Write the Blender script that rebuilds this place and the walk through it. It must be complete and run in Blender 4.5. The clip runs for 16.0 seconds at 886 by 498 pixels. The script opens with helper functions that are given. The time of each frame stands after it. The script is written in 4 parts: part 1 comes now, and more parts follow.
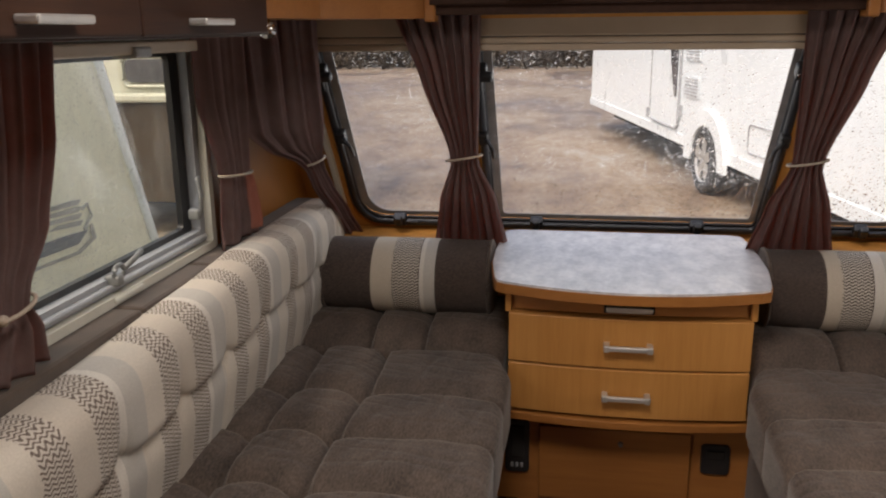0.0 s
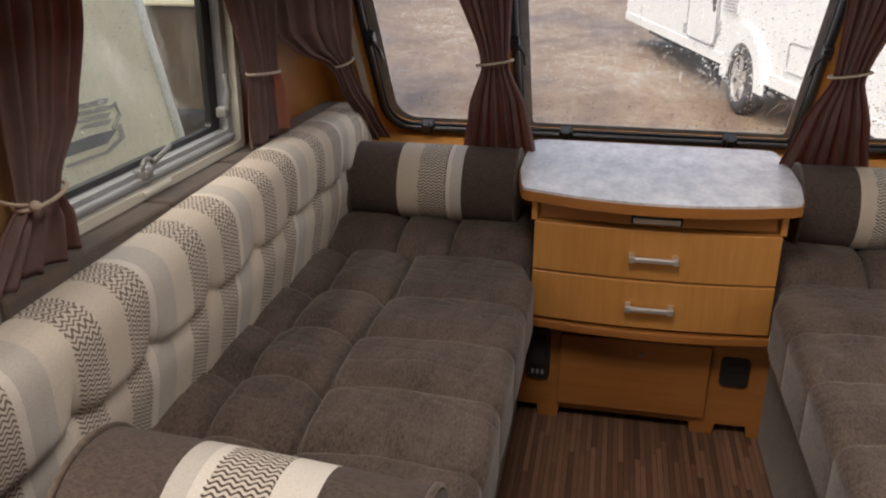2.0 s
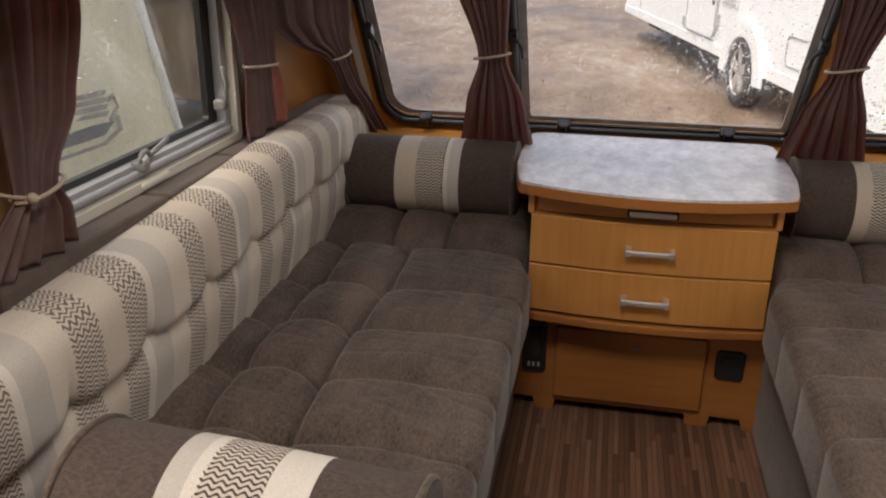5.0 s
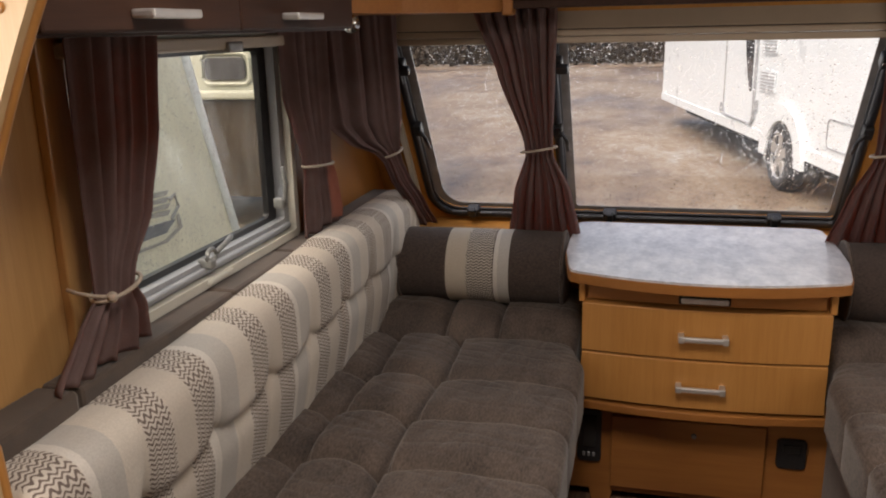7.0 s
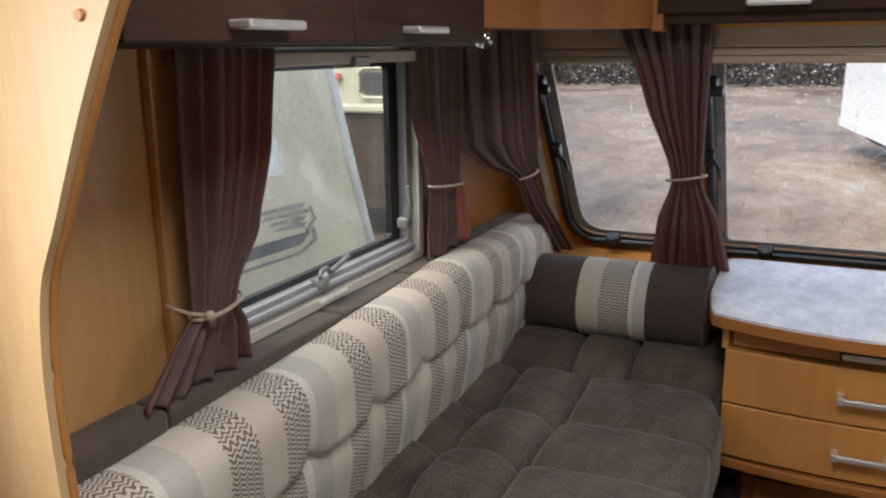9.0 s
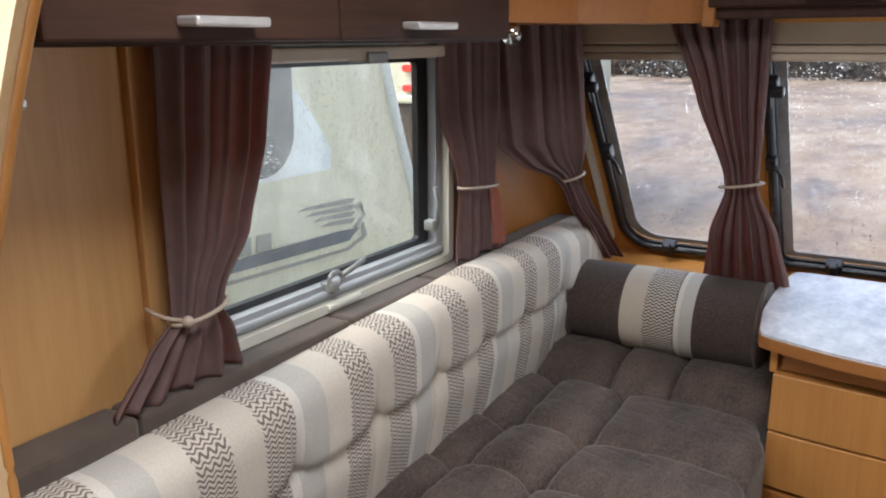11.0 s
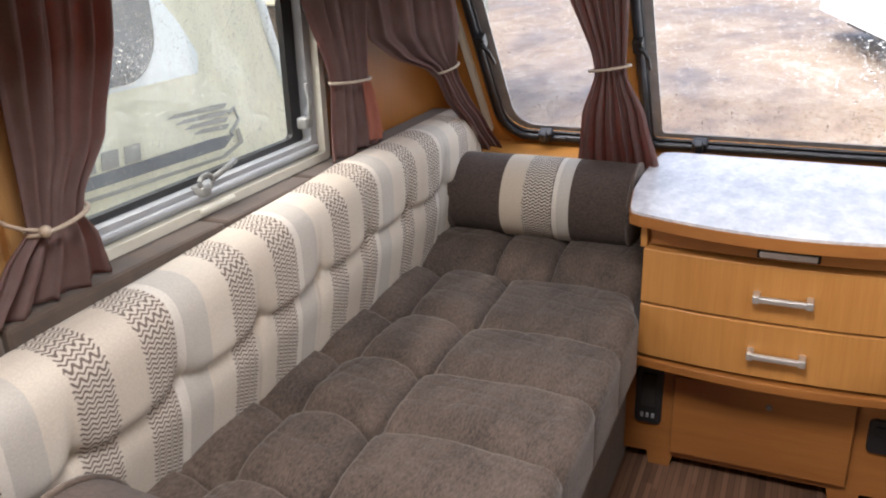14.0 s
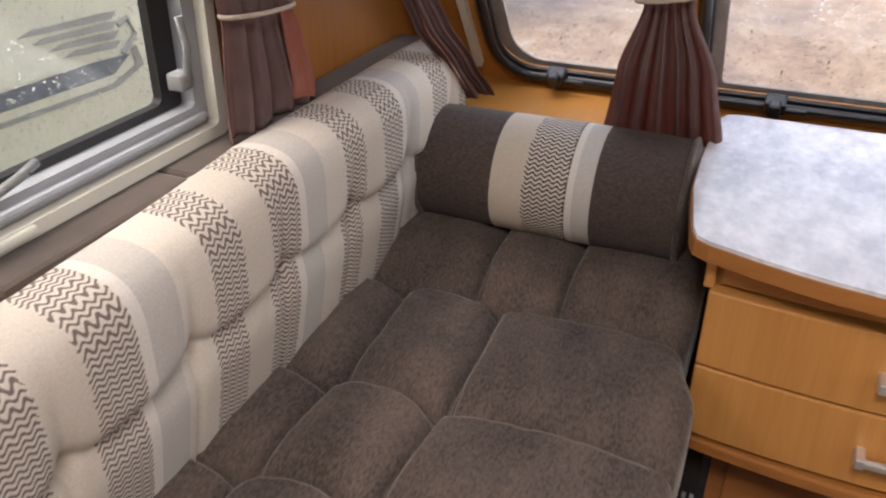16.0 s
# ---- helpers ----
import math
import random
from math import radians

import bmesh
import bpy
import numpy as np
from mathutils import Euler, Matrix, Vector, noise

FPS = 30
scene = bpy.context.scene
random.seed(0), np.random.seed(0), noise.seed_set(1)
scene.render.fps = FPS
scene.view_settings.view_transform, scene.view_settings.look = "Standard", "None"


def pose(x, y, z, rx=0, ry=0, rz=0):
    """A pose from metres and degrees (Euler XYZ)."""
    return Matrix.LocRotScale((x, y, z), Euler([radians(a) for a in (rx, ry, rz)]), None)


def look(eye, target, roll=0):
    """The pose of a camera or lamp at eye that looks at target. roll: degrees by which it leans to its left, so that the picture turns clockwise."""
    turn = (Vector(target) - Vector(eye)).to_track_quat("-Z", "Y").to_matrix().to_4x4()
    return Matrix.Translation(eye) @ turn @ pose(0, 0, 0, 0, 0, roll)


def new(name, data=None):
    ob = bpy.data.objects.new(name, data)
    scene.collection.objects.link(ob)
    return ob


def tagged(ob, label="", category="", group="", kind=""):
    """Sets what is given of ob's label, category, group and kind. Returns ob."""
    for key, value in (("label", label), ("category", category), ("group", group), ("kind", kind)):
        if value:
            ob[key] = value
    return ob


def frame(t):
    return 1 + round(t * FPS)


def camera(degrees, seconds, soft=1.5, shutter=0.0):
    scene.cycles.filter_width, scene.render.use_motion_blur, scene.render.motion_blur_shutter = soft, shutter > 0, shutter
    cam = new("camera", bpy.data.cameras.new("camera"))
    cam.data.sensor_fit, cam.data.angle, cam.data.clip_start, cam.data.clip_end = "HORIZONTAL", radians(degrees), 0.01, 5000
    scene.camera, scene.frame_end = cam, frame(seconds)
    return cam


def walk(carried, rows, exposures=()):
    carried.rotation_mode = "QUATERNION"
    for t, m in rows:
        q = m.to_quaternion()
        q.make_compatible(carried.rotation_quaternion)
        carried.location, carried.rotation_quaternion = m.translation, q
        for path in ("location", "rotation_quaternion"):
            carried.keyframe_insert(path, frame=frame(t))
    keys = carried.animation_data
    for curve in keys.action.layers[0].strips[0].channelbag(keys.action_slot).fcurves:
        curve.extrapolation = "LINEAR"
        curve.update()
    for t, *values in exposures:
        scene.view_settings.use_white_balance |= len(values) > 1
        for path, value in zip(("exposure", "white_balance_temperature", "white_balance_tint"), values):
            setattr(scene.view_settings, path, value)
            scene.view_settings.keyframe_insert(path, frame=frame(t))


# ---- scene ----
cam = camera(56.3, 16.0, soft=2.0, shutter=0.5)
PATH = [
    (0, (-0.128, -1.939, 1.28), (-0.448, -0.033, 0.767), -0.6),
    (0.5, (-0.132, -1.942, 1.274), (-0.51, -0.055, 0.731), -0.3),
    (1, (-0.131, -1.947, 1.268), (-0.528, -0.077, 0.677), -0.0),
    (1.5, (-0.131, -1.95, 1.259), (-0.518, -0.097, 0.614), 0.0),
    (2, (-0.13, -1.943, 1.251), (-0.499, -0.108, 0.549), 0.4),
    (2.5, (-0.125, -1.943, 1.242), (-0.49, -0.121, 0.501), 0.3),
    (3, (-0.124, -1.946, 1.234), (-0.467, -0.137, 0.453), 0.7),
    (5.5, (-0.127, -1.948, 1.266), (-0.506, -0.099, 0.605), 0.5),
    (6, (-0.13, -1.96, 1.274), (-0.547, -0.089, 0.702), -0.2),
    (6.5, (-0.131, -1.974, 1.271), (-0.591, -0.096, 0.759), -0.6),
    (7, (-0.143, -1.987, 1.272), (-0.618, -0.114, 0.755), -1.3),
    (7.5, (-0.149, -2.002, 1.27), (-0.619, -0.126, 0.762), -1.8),
    (8, (-0.151, -1.985, 1.271), (-0.685, -0.12, 0.784), -1.4),
    (8.5, (-0.144, -1.927, 1.271), (-0.832, -0.112, 0.789), -0.5),
    (9, (-0.124, -1.86, 1.268), (-0.944, -0.098, 0.795), -0.6),
    (11.5, (-0.025, -1.711, 1.277), (-1.05, -0.073, 0.762), -0.4),
    (12, (-0.035, -1.725, 1.264), (-1.008, -0.075, 0.69), -0.4),
    (12.5, (-0.034, -1.734, 1.26), (-0.908, -0.048, 0.632), -0.4),
    (13, (-0.038, -1.739, 1.25), (-0.841, -0.045, 0.554), -1.0),
    (13.5, (-0.032, -1.744, 1.249), (-0.8, -0.04, 0.535), -1.4),
    (14, (-0.003, -1.708, 1.249), (-0.767, -0.001, 0.54), -1.7),
    (14.5, (0.0, -1.634, 1.232), (-0.826, 0.021, 0.472), -1.0),
    (15, (-0.081, -1.455, 1.222), (-0.861, 0.196, 0.407), 0.2),
    (15.5, (-0.192, -1.231, 1.222), (-0.861, 0.434, 0.339), -0.1),
    (16, (-0.254, -1.065, 1.22), (-0.928, 0.548, 0.248), 0.5),
]
walk(cam, [(t, look(eye, target, roll)) for t, eye, target, roll in PATH], [(0.0, 0.88, 6900, 15), (7.5, 0.93, 7000, 16), (9.0, 1.1, 6250, 12), (11.5, 1.8, 5950, 10), (12.5, 2.08, 6050, 11), (14.0, 1.92, 6300, 14), (16.0, 1.7, 6500, 17)])

# ---- world and light ----
world = bpy.data.worlds.new("sky")
scene.world = world
world.use_nodes = True
wn = world.node_tree.nodes
sky = wn.new("ShaderNodeTexSky")
sky.sky_type, sky.sun_disc = "NISHITA", False
sky.sun_elevation, sky.sun_rotation = radians(52), radians(220)
sky.air_density, sky.dust_density, sky.ozone_density = 1.0, 6.0, 1.0
world.node_tree.links.new(sky.outputs[0], wn["Background"].inputs[0])
wn["Background"].inputs[1].default_value = 0.135


def lamp(name, kind, m, energy, colour=(1, 1, 1), size=None, angle=None):
    data = bpy.data.lights.new(name, kind)
    data.energy, data.color = energy, colour
    if size:
        data.shape, data.size, data.size_y = "RECTANGLE", size[0], size[1]
    if angle:
        data.angle = radians(angle)
    ob = new(name, data)
    ob.matrix_world = m
    return ob


lamp("sun", "SUN", look((-3, -6, 11), (0, 0, 0)), 1.25, (0.96, 0.98, 1.0), angle=40)
lamp("front_window_light", "AREA", look((0, 0.50, 1.02), (0, -1.4, 0.35)), 1.15, (0.93, 0.97, 1), (1.6, 0.42))
lamp("side_window_light", "AREA", look((-1.03, -0.55, 1.06), (0.2, -0.9, 0.5)), 0.35, (0.95, 0.98, 1), (0.7, 0.36))
lamp("side_window_light", "AREA", look((1.03, -0.55, 1.06), (-0.8, -0.8, 0.5)), 1.35, (0.95, 0.98, 1), (0.7, 0.36))
# added fill lamp that brightens the partition; its opening is unseen
lamp("added_rear_fill", "AREA", look((-1.02, -1.74, 1.12), (-0.40, -1.28, 1.12)), 2.9, (1, 0.99, 0.96), (0.5, 0.46))
# added overhead fill; no rooflight is seen here
lamp("added_overhead_fill", "AREA", look((-0.22, -1.32, 1.93), (-0.25, -1.32, 0)), 6.5, (1, 0.98, 0.95), (0.5, 0.5))


# ---- materials ----
def links_of(m):
    return m.node_tree.nodes, m.node_tree.links


def mix_node(n, l, a, b, fac, kind="MIX"):
    node = n.new("ShaderNodeMix")
    node.data_type, node.blend_type = "RGBA", kind
    for sock, value in ((node.inputs[0], fac), (node.inputs[6], a), (node.inputs[7], b)):
        if isinstance(value, bpy.types.NodeSocket):
            l.new(value, sock)
        else:
            sock.default_value = (*value, 1) if isinstance(value, tuple) else value
    return node.outputs[2]


def calc(n, l, op, a, b=0.0, c=0.0):
    node = n.new("ShaderNodeMath")
    node.operation = op
    for sock, value in zip(node.inputs, (a, b, c)):
        if isinstance(value, bpy.types.NodeSocket):
            l.new(value, sock)
        else:
            sock.default_value = value
    return node.outputs[0]


def noise_of(n, l, scale, stretch=(1, 1, 1), detail=4.0, rough=0.55, coord="Object"):
    tc, mp, nz = n.new("ShaderNodeTexCoord"), n.new("ShaderNodeMapping"), n.new("ShaderNodeTexNoise")
    mp.inputs["Scale"].default_value = stretch
    nz.inputs["Scale"].default_value, nz.inputs["Detail"].default_value, nz.inputs["Roughness"].default_value = scale, detail, rough
    l.new(tc.outputs[coord], mp.inputs[0])
    l.new(mp.outputs[0], nz.inputs[0])
    return nz.outputs[0]


def ramp_of(n, l, fac, stops, constant=False):
    r = n.new("ShaderNodeValToRGB")
    if constant:
        r.color_ramp.interpolation = "CONSTANT"
    e = r.color_ramp.elements
    while len(e) < len(stops):
        e.new(0.5)
    for k, (p, c) in zip(e, stops):
        k.position, k.color = p, (*c, 1)
    l.new(fac, r.inputs[0])
    return r.outputs[0]


def bump_of(n, l, height, strength, distance, bsdf):
    b = n.new("ShaderNodeBump")
    b.inputs["Strength"].default_value, b.inputs["Distance"].default_value = strength, distance
    l.new(height, b.inputs["Height"])
    l.new(b.outputs[0], bsdf.inputs["Normal"])


def plain(name, a, b=None, rough=0.6, metal=0.0, scale=30.0, fine=400.0, bump=0.2, depth=0.001, stretch=(1, 1, 1), sheen=0.0, coat=0.0, share=0.35):
    """A surface of two close colours, varied at a large and a fine scale."""
    m = bpy.data.materials.new(name)
    m.use_nodes = True
    n, l = links_of(m)
    p = n["Principled BSDF"]
    b = b or tuple(0.75 * c for c in a)
    big, small = noise_of(n, l, scale, stretch), noise_of(n, l, fine, stretch, 2.0)
    both = calc(n, l, "ADD", calc(n, l, "MULTIPLY", big, 1 - share), calc(n, l, "MULTIPLY", small, share))
    l.new(ramp_of(n, l, both, ((0.35, b), (0.65, a))), p.inputs["Base Color"])
    l.new(calc(n, l, "MULTIPLY_ADD", big, 0.16, rough - 0.08), p.inputs["Roughness"])
    p.inputs["Metallic"].default_value = metal
    p.inputs["Sheen Weight"].default_value = sheen
    p.inputs["Coat Weight"].default_value = coat
    if bump:
        bump_of(n, l, both, bump, depth, p)
    return m


def wood(name, light, dark, rough=0.38, grain=(60, 60, 3)):
    """Foil-faced board: long grain with pores and slow shade drift."""
    m = bpy.data.materials.new(name)
    m.use_nodes = True
    n, l = links_of(m)
    p = n["Principled BSDF"]
    g1 = noise_of(n, l, 1.0, grain, 5.0, 0.6)
    g2 = noise_of(n, l, 4.5, grain, 3.0, 0.5)
    big = noise_of(n, l, 2.5, (1, 1, 0.6), 2.0)
    f = calc(n, l, "ADD", calc(n, l, "MULTIPLY", g1, 0.5), calc(n, l, "ADD", calc(n, l, "MULTIPLY", g2, 0.25), calc(n, l, "MULTIPLY", big, 0.25)))
    l.new(ramp_of(n, l, f, ((0.34, dark), (0.62, light))), p.inputs["Base Color"])
    l.new(calc(n, l, "MULTIPLY_ADD", g1, 0.2, rough - 0.1), p.inputs["Roughness"])
    bump_of(n, l, g2, 0.12, 0.0008, p)
    return m


def axis_of(n, l, axis):
    tc, sx = n.new("ShaderNodeTexCoord"), n.new("ShaderNodeSeparateXYZ")
    l.new(tc.outputs["Object"], sx.inputs[0])
    return sx.outputs["XYZ".index(axis)]


def woven(name, bands, period, base=(0.67, 0.60, 0.50), yarn=(0.165, 0.124, 0.103), heather=0.0, freq=128.0):
    """Striped upholstery along u, in metres. bands: (start, end, kind) in metres; zig bands carry chevron lines across."""
    m = bpy.data.materials.new(name)
    m.use_nodes = True
    n, l = links_of(m)
    p = n["Principled BSDF"]
    tc, sx = n.new("ShaderNodeTexCoord"), n.new("ShaderNodeSeparateXYZ")
    l.new(tc.outputs["UV"], sx.inputs[0])
    u, w = sx.outputs[0], sx.outputs[1]
    tri = calc(n, l, "PINGPONG", calc(n, l, "MULTIPLY", w, 95.0), 0.5)
    edge = calc(n, l, "MULTIPLY_ADD", tri, 0.009, u)
    t = calc(n, l, "MODULO", edge, period)
    straight = calc(n, l, "MODULO", u, period)
    zz = calc(n, l, "SINE", calc(n, l, "MULTIPLY", u, 2 * math.pi * 66.0))
    line = calc(n, l, "FRACT", calc(n, l, "MULTIPLY_ADD", w, freq, calc(n, l, "MULTIPLY", zz, 0.0024 * freq)))
    dark = calc(n, l, "GREATER_THAN", line, 0.56)
    weave = noise_of(n, l, 330, (1, 1, 1), 3.0, 0.7)
    soft = noise_of(n, l, 9, (1, 1, 1), 3.0)
    col = mix_node(n, l, tuple(0.93 * c for c in base), base, soft)
    if heather:
        fleck = ramp_of(n, l, noise_of(n, l, 220, (0.6, 1, 1), 4.0, 0.75), ((0.36, (1 - heather,) * 3), (0.64, (1 + heather,) * 3)))
        col = mix_node(n, l, col, fleck, 1.0, "MULTIPLY")
    for start, end, kind in bands:
        src = t if kind == "zig" else straight
        inside = calc(n, l, "MULTIPLY", calc(n, l, "GREATER_THAN", src, start), calc(n, l, "LESS_THAN", src, end))
        if kind == "zig":
            fill = mix_node(n, l, (0.60, 0.535, 0.45), yarn, dark)
        elif kind == "grey":
            fill = mix_node(n, l, (0.54, 0.505, 0.445), (0.50, 0.465, 0.41), soft)
        elif kind == "sand":
            fill = mix_node(n, l, (0.60, 0.53, 0.44), (0.56, 0.49, 0.40), soft)
        elif kind == "beige":
            fill = mix_node(n, l, (0.56, 0.485, 0.385), (0.51, 0.435, 0.34), soft)
        else:
            fill = mix_node(n, l, (0.70, 0.655, 0.58), (0.66, 0.61, 0.535), soft)
        col = mix_node(n, l, col, fill, inside)
    col = mix_node(n, l, col, ramp_of(n, l, weave, ((0.34, (0.83, 0.825, 0.815)), (0.66, (0.97, 0.97, 0.97)))), 1.0, "MULTIPLY")
    l.new(col, p.inputs["Base Color"])
    p.inputs["Roughness"].default_value, p.inputs["Sheen Weight"].default_value = 0.9, 0.05
    bump_of(n, l, weave, 0.4, 0.0012, p)
    return m


def glass(name, tint=(1, 1, 1), mist=0.12, run=(6, 6, 1.2)):
    """Clear pane with a thin gloss, misted in patches and vertical runs by condensation."""
    m = bpy.data.materials.new(name)
    m.use_nodes = True
    n, l = links_of(m)
    n.remove(n["Principled BSDF"])
    tr, gl, mx, fog, veil = (n.new("ShaderNode" + k) for k in ("BsdfTransparent", "BsdfGlossy", "MixShader", "BsdfTranslucent", "MixShader"))
    tr.inputs[0].default_value = (*tint, 1)
    gl.inputs["Roughness"].default_value = 0.04
    mx.inputs[0].default_value = 0.05
    fog.inputs[0].default_value = (0.80, 0.82, 0.82, 1)
    patch, runs = noise_of(n, l, 2.2, (1, 1, 1), 3.0), noise_of(n, l, 5.0, run, 5.0, 0.65)
    both = calc(n, l, "MULTIPLY", ramp_of(n, l, patch, ((0.36, (0.15,) * 3), (0.66, (1,) * 3))), ramp_of(n, l, runs, ((0.34, (0.25,) * 3), (0.70, (1,) * 3))))
    l.new(calc(n, l, "MULTIPLY", both, mist), veil.inputs[0])
    l.new(tr.outputs[0], mx.inputs[1])
    l.new(gl.outputs[0], mx.inputs[2])
    l.new(mx.outputs[0], veil.inputs[1])
    l.new(fog.outputs[0], veil.inputs[2])
    l.new(veil.outputs[0], n["Material Output"].inputs[0])
    return m


BEECH = wood("beech_foil", (0.50, 0.232, 0.062), (0.40, 0.172, 0.042), grain=(60, 60, 3))
BEECH_PALE = wood("pale_beech_board", (0.63, 0.44, 0.235), (0.53, 0.355, 0.175), grain=(60, 60, 3))
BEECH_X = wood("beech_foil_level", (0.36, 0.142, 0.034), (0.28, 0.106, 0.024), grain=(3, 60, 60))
WALLB = wood("tan_wall_board", (0.55, 0.31, 0.118), (0.45, 0.24, 0.084), grain=(60, 60, 3))
# darker than the other boards: shade of the corner is put into this colour
CORNER_SHADED = wood("deep_orange_corner_board", (0.315, 0.122, 0.023), (0.25, 0.092, 0.017), grain=(60, 60, 3))
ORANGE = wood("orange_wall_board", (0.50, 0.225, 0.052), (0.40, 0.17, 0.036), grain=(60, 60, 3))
for board in (CORNER_SHADED, ORANGE):
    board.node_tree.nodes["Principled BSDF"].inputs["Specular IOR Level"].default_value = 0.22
WALNUT = wood("dark_walnut_foil", (0.056, 0.027, 0.017), (0.030, 0.014, 0.009), 0.55, grain=(60, 3, 60))
WALNUT.node_tree.nodes["Principled BSDF"].inputs["Specular IOR Level"].default_value = 0.13
SEAT = plain("brown_velour", (0.130, 0.094, 0.072), (0.040, 0.028, 0.021), 0.95, scale=11, fine=190, bump=0.7, depth=0.0016, sheen=0.30, stretch=(1.4, 0.6, 1), share=0.55)
SEAT.node_tree.nodes["Principled BSDF"].inputs["Sheen Roughness"].default_value = 0.38
SEAT.node_tree.nodes["Principled BSDF"].inputs["Sheen Tint"].default_value = (0.76, 0.75, 0.71, 1)
# paler than the seat: the lip highlight along the seams is put into this colour
HIGHLIGHT_WELT = plain("taupe_seam_highlight_welt", (0.165, 0.128, 0.101), (0.115, 0.088, 0.069), 0.9, scale=60, fine=500, sheen=0.2)
LEDGE = plain("brown_ledge_cloth", (0.082, 0.056, 0.039), (0.050, 0.034, 0.024), 0.9, scale=25, fine=600, bump=0.3, sheen=0.2)
CURTAIN = plain("aubergine_curtain_cloth", (0.195, 0.136, 0.124), (0.142, 0.096, 0.087), 0.95, scale=30, fine=320, bump=0.5)
CURTAIN.node_tree.nodes["Principled BSDF"].inputs["Specular IOR Level"].default_value = 0.12
cn, cl = links_of(CURTAIN)
tl, tm = cn.new("ShaderNodeBsdfTranslucent"), cn.new("ShaderNodeMixShader")
tl.inputs[0].default_value, tm.inputs[0].default_value = (0.58, 0.165, 0.085, 1), 0.31
cl.new(cn["Principled BSDF"].outputs[0], tm.inputs[1])
cl.new(tl.outputs[0], tm.inputs[2])
cl.new(tm.outputs[0], cn["Material Output"].inputs[0])
LINING = plain("rust_lining", (0.34, 0.12, 0.08), (0.26, 0.085, 0.055), 0.8, scale=25)
CORD = plain("cream_tie_cord", (0.46, 0.37, 0.28), (0.36, 0.28, 0.21), 0.6, scale=200)
LAMINATE = plain("grey_marbled_laminate", (0.74, 0.715, 0.705), (0.43, 0.415, 0.425), 0.36, scale=20, fine=75, bump=0.02, coat=0.12, stretch=(1, 0.6, 1))
STEEL = plain("brushed_steel", (0.74, 0.72, 0.68), (0.66, 0.64, 0.60), 0.45, 0.85, scale=40, bump=0.05)
CHROME = plain("chrome", (0.75, 0.74, 0.72), (0.7, 0.69, 0.67), 0.12, 1.0, bump=0)
BLACK = plain("black_plastic", (0.012, 0.012, 0.013), (0.018, 0.017, 0.017), 0.4, scale=60, bump=0.05)
RUBBER = plain("black_rubber", (0.008, 0.008, 0.010), (0.013, 0.013, 0.015), 0.32, scale=40, bump=0.08)
CREAM = plain("cream_plastic", (0.62, 0.60, 0.51), (0.56, 0.54, 0.45), 0.4, scale=12, bump=0.04)
FROST = plain("frosted_plastic", (0.21, 0.21, 0.195), (0.16, 0.16, 0.15), 0.3, scale=60, bump=0.03)
GREY = plain("grey_sash_plastic", (0.36, 0.37, 0.38), (0.28, 0.29, 0.30), 0.35, scale=14, bump=0.04)
EDGE = plain("smoked_pane_edge", (0.30, 0.285, 0.27), (0.22, 0.21, 0.20), 0.25, scale=20, bump=0.03)
BLIND = plain("beige_blind_cassette", (0.40, 0.31, 0.22), (0.35, 0.27, 0.19), 0.5, scale=10, bump=0.05)
CEILING = plain("pale_ceiling_board", (0.62, 0.58, 0.50), (0.57, 0.53, 0.46), 0.7, scale=4, bump=0.05)
# shade of hollows put into a near-black colour, also for the socket insets
RECESS_SHADE = plain("near_black_recess_shade", (0.02, 0.016, 0.013), (0.015, 0.012, 0.010), 0.9)
VAN = plain("white_van_panel", (0.80, 0.855, 0.875), (0.75, 0.80, 0.82), 0.3, scale=3, bump=0.02, coat=0.4)
VAN_CREAM = plain("cream_van_panel", (0.80, 0.78, 0.62), (0.70, 0.68, 0.53), 0.45, scale=9, fine=60, bump=0.05, stretch=(1, 1, 0.22))
SILVER = plain("silver_decal", (0.34, 0.34, 0.31), (0.27, 0.27, 0.25), 0.4, scale=20, bump=0)
NAVY = plain("navy_decal", (0.13, 0.15, 0.18), (0.10, 0.12, 0.15), 0.4, scale=20, bump=0)
SMOKED = plain("smoked_window", (0.035, 0.037, 0.042), (0.05, 0.052, 0.058), 0.1, scale=6, bump=0.0, coat=0.5)
TYRE = plain("tyre_rubber", (0.025, 0.024, 0.023), (0.035, 0.033, 0.03), 0.8, scale=30)
RED = plain("red_lamp_lens", (0.55, 0.03, 0.02), (0.45, 0.02, 0.015), 0.25, bump=0)
HEDGE = plain("hedge_leaves", (0.070, 0.055, 0.040), (0.038, 0.030, 0.022), 0.97, scale=3, fine=20)
HEDGE.node_tree.nodes["Principled BSDF"].inputs["Specular IOR Level"].default_value = 0.05
VAN_DULL = plain("dull_van_panel", (0.46, 0.46, 0.37), (0.38, 0.38, 0.30), 0.5, scale=6, fine=60, bump=0.03)
GLASS = glass("window_glass", (0.955, 0.98, 0.985), 0.10)
GLASS_SIDE = glass("tinted_window_glass", (0.92, 0.94, 0.86), 0.16)


